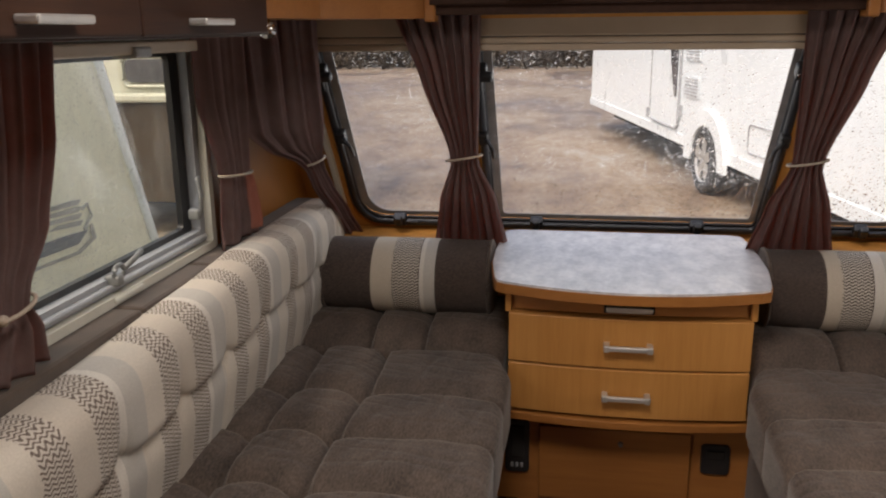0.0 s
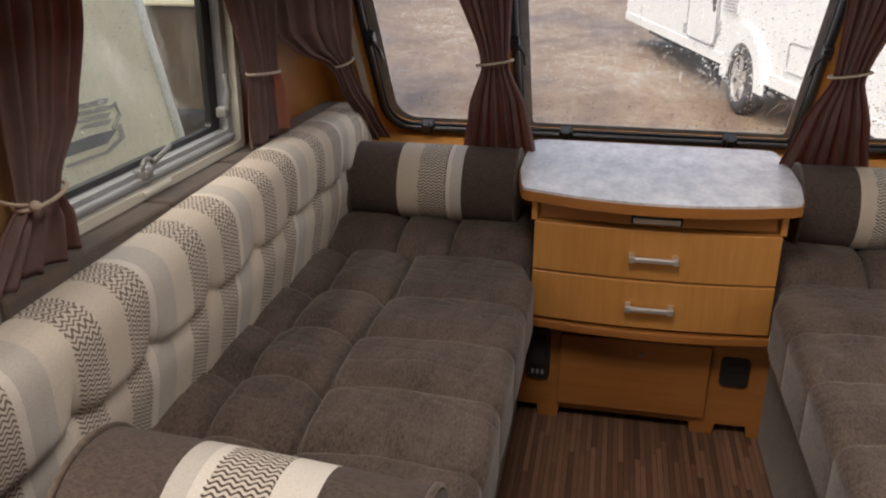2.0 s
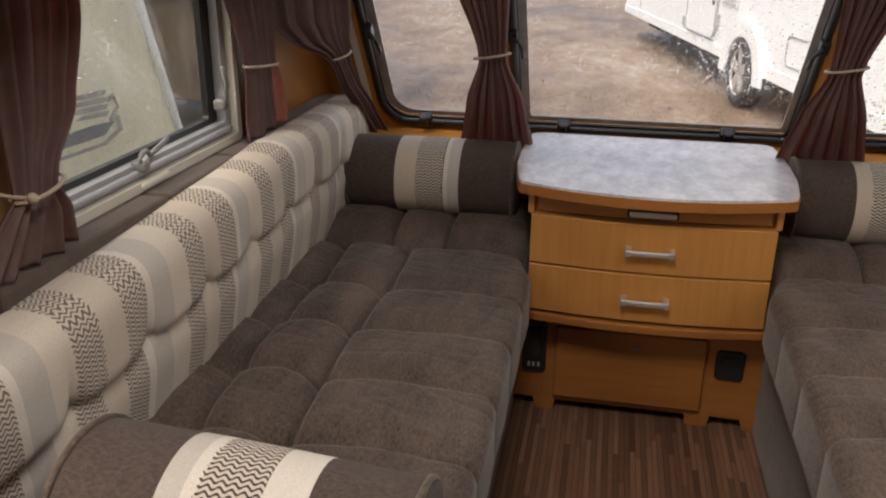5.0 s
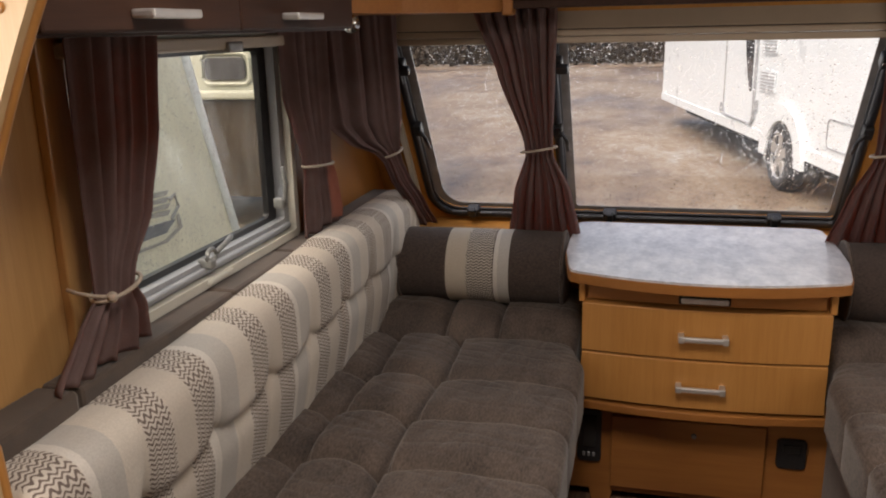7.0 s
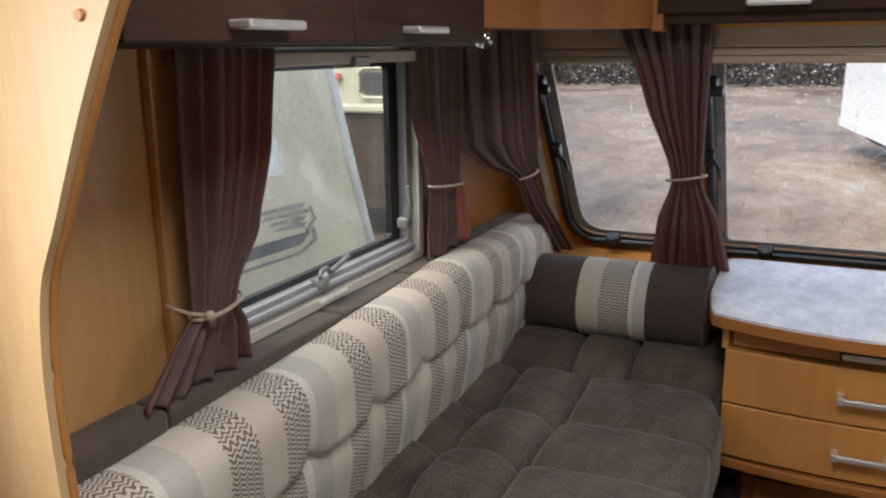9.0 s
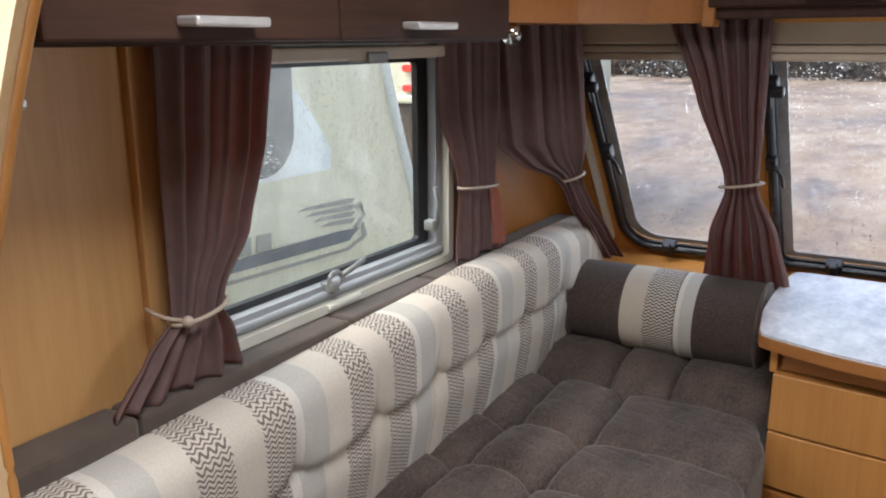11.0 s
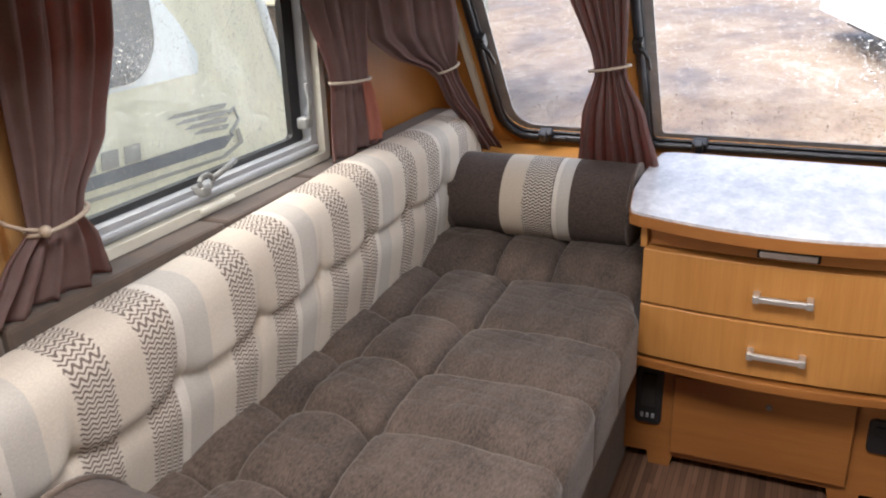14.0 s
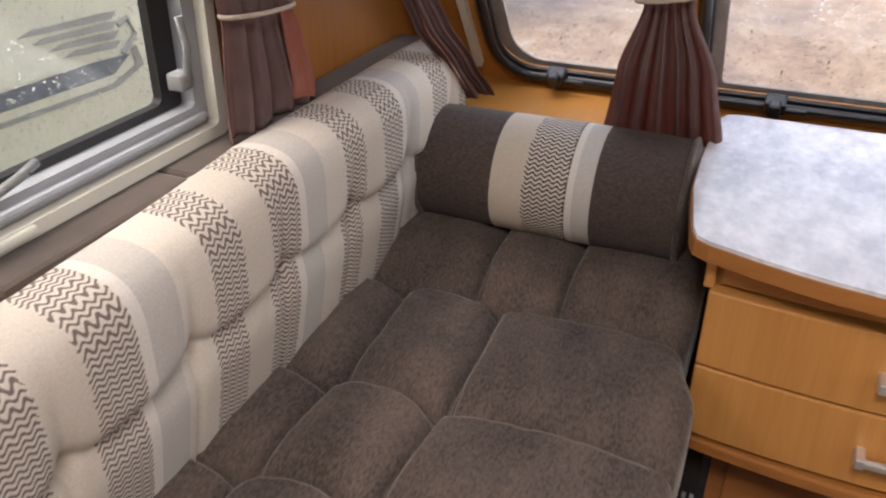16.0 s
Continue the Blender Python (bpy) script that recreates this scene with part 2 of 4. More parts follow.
def floor_vinyl():
    """Printed vinyl of narrow dark strips with broken lengths."""
    m = bpy.data.materials.new("strip_wood_vinyl")
    m.use_nodes = True
    n, l = links_of(m)
    p = n["Principled BSDF"]
    x, y = axis_of(n, l, "X"), axis_of(n, l, "Y")
    strip = calc(n, l, "FLOOR", calc(n, l, "MULTIPLY", x, 72.0))
    wn1 = n.new("ShaderNodeTexWhiteNoise")
    wn1.noise_dimensions = "1D"
    l.new(strip, wn1.inputs["W"])
    piece = calc(n, l, "FLOOR", calc(n, l, "MULTIPLY_ADD", y, 3.2, calc(n, l, "MULTIPLY", wn1.outputs[0], 9.0)))
    wn2 = n.new("ShaderNodeTexWhiteNoise")
    wn2.noise_dimensions = "2D"
    cb = n.new("ShaderNodeCombineXYZ")
    l.new(strip, cb.inputs[0])
    l.new(piece, cb.inputs[1])
    l.new(cb.outputs[0], wn2.inputs[0])
    grain = noise_of(n, l, 1.0, (320, 14, 1), 4.0)
    f = calc(n, l, "ADD", calc(n, l, "MULTIPLY", wn2.outputs[0], 0.6), calc(n, l, "MULTIPLY", grain, 0.4))
    col = ramp_of(n, l, f, ((0.1, (0.075, 0.038, 0.023)), (0.55, (0.170, 0.090, 0.054)), (0.95, (0.27, 0.155, 0.098))))
    gap = calc(n, l, "LESS_THAN", calc(n, l, "FRACT", calc(n, l, "MULTIPLY", x, 72.0)), 0.08)
    l.new(mix_node(n, l, col, (0.035, 0.02, 0.014), gap), p.inputs["Base Color"])
    p.inputs["Roughness"].default_value = 0.45
    bump_of(n, l, grain, 0.1, 0.0006, p)
    return m


def yard():
    """Wet hardstanding: puddled concrete and reddish gravel."""
    m = bpy.data.materials.new("wet_gravel_yard")
    m.use_nodes = True
    n, l = links_of(m)
    p = n["Principled BSDF"]
    big = noise_of(n, l, 0.45, (1.0, 0.42, 1), 5.0)
    mid = noise_of(n, l, 2.6, (1.0, 0.45, 1), 6.0, 0.65)
    fine = noise_of(n, l, 60.0, (1, 1, 1), 3.0)
    grit = noise_of(n, l, 9.0, (1, 0.5, 1), 7.0, 0.8)
    f = calc(n, l, "ADD", calc(n, l, "MULTIPLY", big, 0.36), calc(n, l, "ADD", calc(n, l, "MULTIPLY", mid, 0.30), calc(n, l, "MULTIPLY", grit, 0.34)))
    l.new(ramp_of(n, l, f, ((0.385, (0.058, 0.044, 0.034)), (0.45, (0.145, 0.098, 0.064)), (0.525, (0.215, 0.160, 0.107)), (0.60, (0.275, 0.258, 0.225)))), p.inputs["Base Color"])
    l.new(ramp_of(n, l, big, ((0.36, (0.35, 0.35, 0.35)), (0.6, (0.75, 0.75, 0.75)))), p.inputs["Roughness"])
    bump_of(n, l, fine, 0.4, 0.01, p)
    return m


VINYL, YARD = floor_vinyl(), yard()
BACK_BANDS = ((0.064, 0.129, "sand"), (0.003, 0.066, "zig"), (0.127, 0.197, "zig"), (0.195, 0.211, "white"), (0.211, 0.264, "grey"))
STRIPED = woven("striped_backrest_cloth", BACK_BANDS, 0.323)


# ---- mesh helpers ----
def thing(name, at, label, category="", group="", kind=""):
    """An Empty at the thing's base."""
    ob = new(name)
    ob.location, ob.empty_display_size = at, 0.1
    bpy.context.view_layer.update()
    return tagged(ob, label, category or name.replace("_", " "), group, kind)


def origin_of(ob):
    p = Vector((0, 0, 0))
    while ob is not None:
        p += ob.location
        ob = ob.parent
    return p


def finish(bm, name, material, smooth=False):
    bmesh.ops.recalc_face_normals(bm, faces=bm.faces)
    me = bpy.data.meshes.new(name)
    bm.to_mesh(me)
    bm.free()
    me.materials.append(material)
    if smooth:
        for f in me.polygons:
            f.use_smooth = True
    return me


def part(name, bm, material, parent, label="", smooth=False):
    """Links a bmesh, given in world places, as one mesh under a thing or a part."""
    bmesh.ops.translate(bm, verts=bm.verts, vec=-origin_of(parent))
    ob = new(name, finish(bm, name, material, smooth))
    ob.parent = parent
    return tagged(ob, label)


def solo(name, bm, material, label, category="", kind="structure", at=(0, 0, 0), smooth=False, group=""):
    """A thing of a single mesh."""
    bmesh.ops.translate(bm, verts=bm.verts, vec=-Vector(at))
    ob = new(name, finish(bm, name, material, smooth))
    ob.location = at
    return tagged(ob, label, category or name.replace("_", " "), group, kind)


def box(x0, x1, y0, y1, z0, z1, bevel=0.0, bm=None, seg=2, m=None):
    bm = bm or bmesh.new()
    r = bmesh.ops.create_cube(bm, size=1, matrix=Matrix.LocRotScale(((x0 + x1) / 2, (y0 + y1) / 2, (z0 + z1) / 2), None, (abs(x1 - x0), abs(y1 - y0), abs(z1 - z0))))
    vs = r["verts"]
    if bevel:
        es = {e for v in vs for e in v.link_edges}
        rb = bmesh.ops.bevel(bm, geom=list(es), offset=bevel, segments=seg, affect="EDGES", profile=0.5)
        vs = list({v for f in rb["faces"] for v in f.verts} | {v for v in vs if v.is_valid})
    if m is not None:
        bmesh.ops.transform(bm, matrix=m, verts=vs)
    return bm


def extrude(points, depth, bm=None, bevel=0.0):
    """A prism: a closed outline of 3D points, pushed by the vector depth."""
    bm = bm or bmesh.new()
    vs = [bm.verts.new(p) for p in points]
    f = bm.faces.new(vs)
    r = bmesh.ops.extrude_face_region(bm, geom=[f])
    top = [g for g in r["geom"] if isinstance(g, bmesh.types.BMVert)]
    bmesh.ops.translate(bm, verts=top, vec=depth)
    if bevel:
        ring = [e for e in bm.edges if all(v in set(top) for v in e.verts)]
        bmesh.ops.bevel(bm, geom=ring, offset=bevel, segments=2, affect="EDGES", profile=0.5)
    return bm


def tube(path, radius, sides=8, closed=False, bm=None, squash=1.0):
    bm = bm or bmesh.new()
    pts = [Vector(p) for p in path]
    n = len(pts)
    rings = []
    for i, p in enumerate(pts):
        a = pts[(i - 1) % n] if closed or i else p
        b = pts[(i + 1) % n] if closed or i < n - 1 else p
        d = (b - a).normalized()
        u = d.cross(Vector((0, 0, 1)))
        u = (u if u.length > 0.05 else d.cross(Vector((0, 1, 0)))).normalized()
        w = u.cross(d)
        rings.append([bm.verts.new(p + radius * (math.cos(t) * u + squash * math.sin(t) * w)) for t in (2 * math.pi * k / sides for k in range(sides))])
    for i in range(n if closed else n - 1):
        r0, r1 = rings[i], rings[(i + 1) % n]
        for k in range(sides):
            bm.faces.new((r0[k], r0[(k + 1) % sides], r1[(k + 1) % sides], r1[k]))
    if not closed:
        bm.faces.new(rings[0])
        bm.faces.new(rings[-1])
    return bm


def grid(nu, nv, fn, bm=None, uv=None):
    """A sheet of nu by nv points from fn(i/(nu-1), j/(nv-1)); uv gives its cloth coordinates in metres."""
    bm = bm or bmesh.new()
    vs = [[bm.verts.new(fn(i / (nu - 1), j / (nv - 1))) for j in range(nv)] for i in range(nu)]
    for i in range(nu - 1):
        for j in range(nv - 1):
            f = bm.faces.new((vs[i][j], vs[i + 1][j], vs[i + 1][j + 1], vs[i][j + 1]))
            if uv:
                lay = bm.loops.layers.uv.verify()
                for loop, (a, b) in zip(f.loops, ((i, j), (i + 1, j), (i + 1, j + 1), (i, j + 1))):
                    loop[lay].uv = uv(a / (nu - 1), b / (nv - 1))
    return bm


def rounded(w0, w1, h0, h1, r, seg=6):
    """A rounded rectangle as (u, v) points; r: one radius or four (bottom left, bottom right, top right, top left)."""
    rr = (r,) * 4 if isinstance(r, (int, float)) else r
    out = []
    for (cx, cy, a0), q in zip(((w0, h0, 180), (w1, h0, 270), (w1, h1, 0), (w0, h1, 90)), rr):
        ox = cx + q if cx == w0 else cx - q
        oy = cy + q if cy == h0 else cy - q
        for k in range(seg + 1):
            a = radians(a0 + 90 * k / seg)
            out.append((ox + q * math.cos(a), oy + q * math.sin(a)))
    return out


def ring_sheet(outer, inner, place, depth, bm=None):
    """A flat frame between two outlines of equal count, of some thickness. place(u, v, d) gives the point."""
    bm = bm or bmesh.new()
    n = len(outer)
    loops = [[bm.verts.new(place(u, v, d)) for u, v in lp] for lp, d in ((outer, 0), (inner, 0), (inner, depth), (outer, depth))]
    for a, b in ((0, 1), (1, 2), (2, 3), (3, 0)):
        for k in range(n):
            bm.faces.new((loops[a][k], loops[a][(k + 1) % n], loops[b][(k + 1) % n], loops[b][k]))
    return bm


# ---- large structure ----
WALL = 0.985        # inner half width
LEAN_F = 0.72       # the front wall leans in by this much for each metre up
def front_y(z):
    return 0.61 - (z - 0.705) * LEAN_F


def front_at(x, z, d=0.0):
    """A point on the leaning front wall; d metres towards the outside."""
    k = 1 / math.hypot(1, LEAN_F)
    return Vector((x, front_y(z) + d * k, z + d * k * LEAN_F))


solo("floor", box(-1.02, 1.02, -4.0, 0.66, -0.05, 0.0), VINYL, "dark brown strip wood vinyl floor", "floor")
# the gap left in the boards is unseen, made for the overhead fill lamp
bm = box(-1.03, 1.03, -4.0, -1.57, 1.92, 1.96)
box(-1.03, 1.03, -1.07, 0.1, 1.92, 1.96, bm=bm)
box(-1.03, -0.47, -1.57, -1.07, 1.92, 1.96, bm=bm)
box(0.03, 1.03, -1.57, -1.07, 1.92, 1.96, bm=bm)
solo("ceiling", bm, CEILING, "pale cream ceiling board", "ceiling")
solo("wall_rear", box(-1.03, 1.03, -4.04, -4.0, -0.05, 1.96), BEECH_PALE, "pale beech rear wall", "wall")


def side_wall(s, name):
    """One long wall with its window opening, y from -0.93 to -0.17."""
    bm = bmesh.new()
    a, b = (-1.03, -WALL) if s < 0 else (WALL, 1.03)
    # west wall: unseen opening behind the partition, added for the rear fill lamp
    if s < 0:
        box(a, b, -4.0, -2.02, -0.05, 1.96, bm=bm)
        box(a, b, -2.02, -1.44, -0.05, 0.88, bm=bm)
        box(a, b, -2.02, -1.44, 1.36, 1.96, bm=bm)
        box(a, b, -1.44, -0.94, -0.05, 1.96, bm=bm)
    else:
        box(a, b, -4.0, -0.94, -0.05, 1.96, bm=bm)
    box(a, b, -0.94, -0.165, -0.05, 0.80, bm=bm)
    box(a, b, -0.94, -0.165, 1.28, 1.96, bm=bm)
    solo(name, bm, WALLB, "tan wood-grain wall board round a window", "wall")
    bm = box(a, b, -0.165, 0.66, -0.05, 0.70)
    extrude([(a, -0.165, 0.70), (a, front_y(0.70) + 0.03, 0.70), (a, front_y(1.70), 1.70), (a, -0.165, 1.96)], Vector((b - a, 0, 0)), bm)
    return solo(name + "_corner", bm, CORNER_SHADED, "deep orange wood-grain corner board beside the front windows", "wall")


def cladding(s, name):
    """White outer skin of a long wall, open at its windows."""
    # unseen; added so the walls bounce white, not orange, onto the neighbouring van
    bm = bmesh.new()
    a, b = (-1.045, -1.0325) if s < 0 else (1.0325, 1.045)
    # the second west hole repeats the added rear opening
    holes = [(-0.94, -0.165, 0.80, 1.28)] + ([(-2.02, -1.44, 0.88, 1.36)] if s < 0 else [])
    ys = sorted({-4.0, 0.62} | {h[0] for h in holes} | {h[1] for h in holes})
    for y0, y1 in zip(ys, ys[1:]):
        gap = [h for h in holes if h[0] <= y0 and y1 <= h[1]]
        if gap:
            box(a, b, y0, y1, -0.1, gap[0][2], bm=bm)
            box(a, b, y0, y1, gap[0][3], 1.96, bm=bm)
        elif y0 < -0.2:
            box(a, b, y0, y1, -0.1, 1.96, bm=bm)
        else:
            extrude([(a, y0, -0.1), (a, 0.62, -0.1), (a, 0.62, 0.70), (a, front_y(1.8), 1.8), (a, y0, 1.9)], Vector((b - a, 0, 0)), bm)
    return solo(name, bm, VAN, "unseen white outer skin of the caravan wall", "wall")


cladding(-1, "wall_skin_west")
cladding(1, "wall_skin_east")
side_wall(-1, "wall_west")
side_wall(1, "wall_east")

# leaning front wall: openings between these x, from z 0.70 to 1.27
PANES = ((-0.835, -0.455), (-0.405, 0.416), (0.464, 0.846))
Z0, Z1 = 0.675, 1.27


def slab(x0, x1, z0, z1, bm, t=0.03):
    extrude([front_at(x0, z0), front_at(x1, z0), front_at(x1, z1), front_at(x0, z1)], front_at(0, 1, t) - front_at(0, 1, 0), bm)


bm = bmesh.new()
slab(-0.985, 0.985, 1.27, 1.75, bm)
slab(-0.985, 0.985, 0.62, Z0, bm)
for x0, x1 in ((-0.985, -0.835), (-0.455, -0.405), (0.416, 0.464), (0.846, 0.985)):
    slab(x0, x1, Z0, Z1, bm)
solo("wall_front", bm, ORANGE, "orange-brown wood board front wall with three leaning windows", "wall")
bm = box(-0.985, 0.985, 0.395, 0.66, 0.62, 0.655)
box(-0.985, 0.985, 0.395, 0.415, 0.0, 0.62, bm=bm)
solo("front_ledge", bm, ORANGE, "orange-brown wood shelf under the front windows", "ledge")


def front_window(name, x0, x1, radii):
    """A leaning window: wood corner infill, rubber seal, smoked pane edge, glass."""
    win = thing(name, front_at((x0 + x1) / 2, Z0), "leaning caravan front window with black rubber seal, wet outside", "window", kind="structure")
    seg = 6
    outer = rounded(x0, x1, Z0, Z1, 0.0005, seg)
    inner = rounded(x0 + 0.004, x1 - 0.004, Z0 + 0.006, Z1 - 0.004, radii, seg)
    part("corner_infill", ring_sheet(outer, inner, front_at, 0.03), ORANGE, win)
    part("rubber_seal", tube([front_at(u, v, -0.004) for u, v in inner], 0.012, 8, True), RUBBER, win, smooth=True)
    mid = rounded(x0 + 0.014, x1 - 0.014, Z0 + 0.016, Z1 - 0.014, tuple(max(r - 0.01, 0.004) for r in radii), seg)
    lip = rounded(x0 + 0.042, x1 - 0.034, Z0 + 0.030, Z1 - 0.03, tuple(max(r - 0.02, 0.004) for r in radii), seg)
    part("pane_edge", ring_sheet(mid, lip, lambda u, v, d: front_at(u, v, 0.016 + d), 0.004), EDGE, win, "smoked acrylic pane edge")
    part("inner_seal", tube([front_at(u, v, 0.006) for u, v in mid], 0.006, 6, True), RUBBER, win, smooth=True)
    g = bmesh.new()
    g.faces.new([g.verts.new(front_at(u, v, 0.022)) for u, v in mid])
    pane = part("pane", g, GLASS, win)
    pane.visible_shadow = False
    return win


front_window("window_1", *PANES[0], (0.085, 0.02, 0.02, 0.03))
front_window("window_2", *PANES[1], (0.03, 0.03, 0.02, 0.02))
front_window("window_3", *PANES[2], (0.02, 0.085, 0.03, 0.02))


def catch(x, z, turn, label="black plastic catch on the window seal"):
    """A swivel catch lying on the seal of a leaning window."""
    ca = thing("window_catch", front_at(x, z, -0.02), label, "catch", "window catches")
    m = Matrix.Translation(front_at(x, z, -0.02)) @ Matrix.Rotation(math.atan(LEAN_F), 4, "X") @ Matrix.Rotation(turn, 4, "Y")
    part("block", box(-0.020, 0.020, -0.016, 0.014, -0.016, 0.018, 0.005, m=m), BLACK, ca)
    part("knob", box(-0.011, 0.011, -0.034, -0.012, 0.000, 0.034, 0.005, m=m), BLACK, ca)
    part("screw", box(-0.004, 0.004, -0.0185, -0.0150, -0.013, -0.005, 0.0012, m=m), CHROME, ca)
    part("lever", box(0.012, 0.058, -0.014, -0.006, -0.007, 0.003, 0.003, m=m), BLACK, ca)
    return ca


def hook(x, z, s):
    """A drooping lever on an upright of a front window."""
    ho = thing("window_lever", front_at(x, z, -0.02), "black drooping lever on a window upright", "catch", "window catches")
    p = [front_at(x, z, -0.015), front_at(x + s * 0.014, z + 0.004, -0.035), front_at(x + s * 0.026, z - 0.012, -0.04), front_at(x + s * 0.028, z - 0.050, -0.03)]
    part("lever", tube(p, 0.0055, 8), BLACK, ho, smooth=True)
    part("block", box(-0.013, 0.013, -0.012, 0.016, -0.020, 0.020, 0.004, m=Matrix.Translation(front_at(x, z, -0.015)) @ Matrix.Rotation(math.atan(LEAN_F), 4, "X")), BLACK, ho)


for cx in (-0.690, -0.256, 0.225, 0.690):
    catch(cx, 0.706, 0.0)
for s2, shift in ((-1, 0.0), (1, 0.010)):
    for cz in (0.99, 1.185):
        if cz > 1.1:
            catch(s2 * 0.822 + shift, cz, math.pi / 2)
            catch(s2 * 0.392 + shift, cz, math.pi / 2)
        else:
            hook(s2 * 0.815 + shift, cz, -s2)
            hook(s2 * 0.400 + shift, cz, -s2)
    hook(s2 * 0.462 + shift, 0.985, s2)


def side_window(s, name):
    """Cream outer frame, grey sash, tinted pane."""
    X = WALL * s
    win = thing(name, (X, -0.55, 0.80), "cream framed caravan side window with grey hinged sash", "window", kind="structure")

    def at(u, v, d):
        return Vector((X + s * d, u, v))
    y0, y1, z0, z1 = -0.94, -0.165, 0.80, 1.28
    part("window_frame", ring_sheet(rounded(y0 - 0.02, y1 + 0.016, z0 - 0.012, z1 + 0.02, 0.012), rounded(y0 + 0.02, y1 - 0.004, z0 + 0.006, z1 - 0.025, 0.008), lambda u, v, d: at(u, v, d - 0.014), 0.05), CREAM, win)
    part("seal", ring_sheet(rounded(y0 + 0.016, y1 - 0.003, z0 + 0.007, z1 - 0.022, 0.008), rounded(y0 + 0.040, y1 - 0.028, z0 + 0.036, z1 - 0.04, 0.008), lambda u, v, d: at(u, v, d + 0.004), 0.03), GREY, win)
    part("sash", ring_sheet(rounded(y0 + 0.038, y1 - 0.026, z0 + 0.034, z1 - 0.038, 0.008), rounded(y0 + 0.07, y1 - 0.066, z0 + 0.048, z1 - 0.05, 0.012), lambda u, v, d: at(u, v, d + 0.026), 0.014), BLACK, win)
    g = bmesh.new()
    g.faces.new([g.verts.new(at(u, v, 0.044)) for u, v in rounded(y0 + 0.04, y1 - 0.03, z0 + 0.04, z1 - 0.03, 0.01)])
    part("pane", g, GLASS_SIDE, win).visible_shadow = False
    # top rail of the blind
    part("blind_rail", box(min(X, X - 0.045 * s), max(X, X - 0.045 * s), y0 - 0.01, y1 + 0.01, z1 - 0.040, z1 - 0.016, 0.005), BLIND, win)
    part("blind_clip", box(min(X, X - 0.052 * s), max(X, X - 0.052 * s), -0.50, -0.44, z1 - 0.046, z1 - 0.026, 0.004), EDGE, win)
    part("rail", box(min(X - 0.006 * s, X + 0.012 * s), max(X - 0.006 * s, X + 0.012 * s), y0 + 0.03, y1 - 0.012, z0 + 0.014, z0 + 0.026, 0.005), GREY, win)
    part("finger_tab", box(min(X - 0.020 * s, X), max(X - 0.020 * s, X), -0.60, -0.50, z0 - 0.008, z0 + 0.004, 0.004), CREAM, win)
    # hinged handle near the front end and stay at mid length
    hy, hz = y1 - 0.055, 0.895
    bm = tube([(X + s * 0.012, hy, hz - 0.01), (X - s * 0.012, hy, hz - 0.012), (X - s * 0.016, hy + 0.004, hz + 0.03), (X - s * 0.010, hy + 0.002, hz + 0.07)], 0.006, 8)
    box(X - 0.012, X + 0.014, hy - 0.014, hy + 0.014, hz - 0.026, hz - 0.002, 0.004, bm)
    part("handle", bm, FROST, win, "grey swivel catch", smooth=True)
    bm = tube([(X - s * 0.010, -0.568 + 0.017 * math.cos(k * math.pi / 9), 0.846 + 0.013 * math.sin(k * math.pi / 9)) for k in range(18)], 0.005, 8, True)
    tube([(X - s * 0.010, -0.55, 0.848), (X - s * 0.008, -0.50, 0.857), (X - s * 0.002, -0.47, 0.862)], 0.0055, 8, bm=bm)
    box(X - 0.012, X + 0.02, -0.588, -0.566, 0.822, 0.842, 0.004, bm)
    part("stay", bm, FROST, win, "frosted folding window stay", smooth=True)
    return win


side_window(-1, "window_4")
side_window(1, "window_5")


# ---- seating ----
def pillow(t, cuts):
    """0 on a seam, 1 in the middle of a cell."""
    for a, b in zip(cuts, cuts[1:]):
        if a <= t <= b:
            w = (b - a) / 2
            q = abs(t - (a + b) / 2) / w
            return max(0.0, 1 - q ** 2.4) ** 0.5 * min(1.0, w / 0.08)
    return 0.0


def lipped(t, cuts, lip=0.015, rise=0.085):
    """A cell that climbs slowly from its lower seam and rolls over steeply at its upper one."""
    for a, b in zip(cuts, cuts[1:]):
        if a <= t <= b:
            up = min(1.0, (t - a) / min(rise, 0.6 * (b - a)))
            over = min(1.0, (b - t) / lip)
            return (0.25 + 0.75 * math.sin(up * math.pi / 2)) * math.sqrt(max(0.0, 1 - (1 - over) ** 2))
    return 0.0


def crease(t, cuts, w):
    """1 on the nearest inner seam, falling away over w metres."""
    return math.exp(-(min(abs(t - c) for c in cuts[1:-1]) / w) ** 2)


SEAT_Z = 0.455
ROWS_Y = [-1.283, -1.085, -0.875, -0.664, -0.452, -0.245, 0.03, 0.40]


def wrinkle(x, y, s):
    """Shallow creases that fan out from the tufts."""
    n1 = noise.noise((x * 16 + 3 * y, y * 5, 6.0 + s))
    n2 = noise.noise((x * 6, y * 22 - 4 * x, 9.0 + s))
    return -0.0034 * max(0.0, 1 - 5 * abs(n1)) - 0.0028 * max(0.0, 1 - 5 * abs(n2))


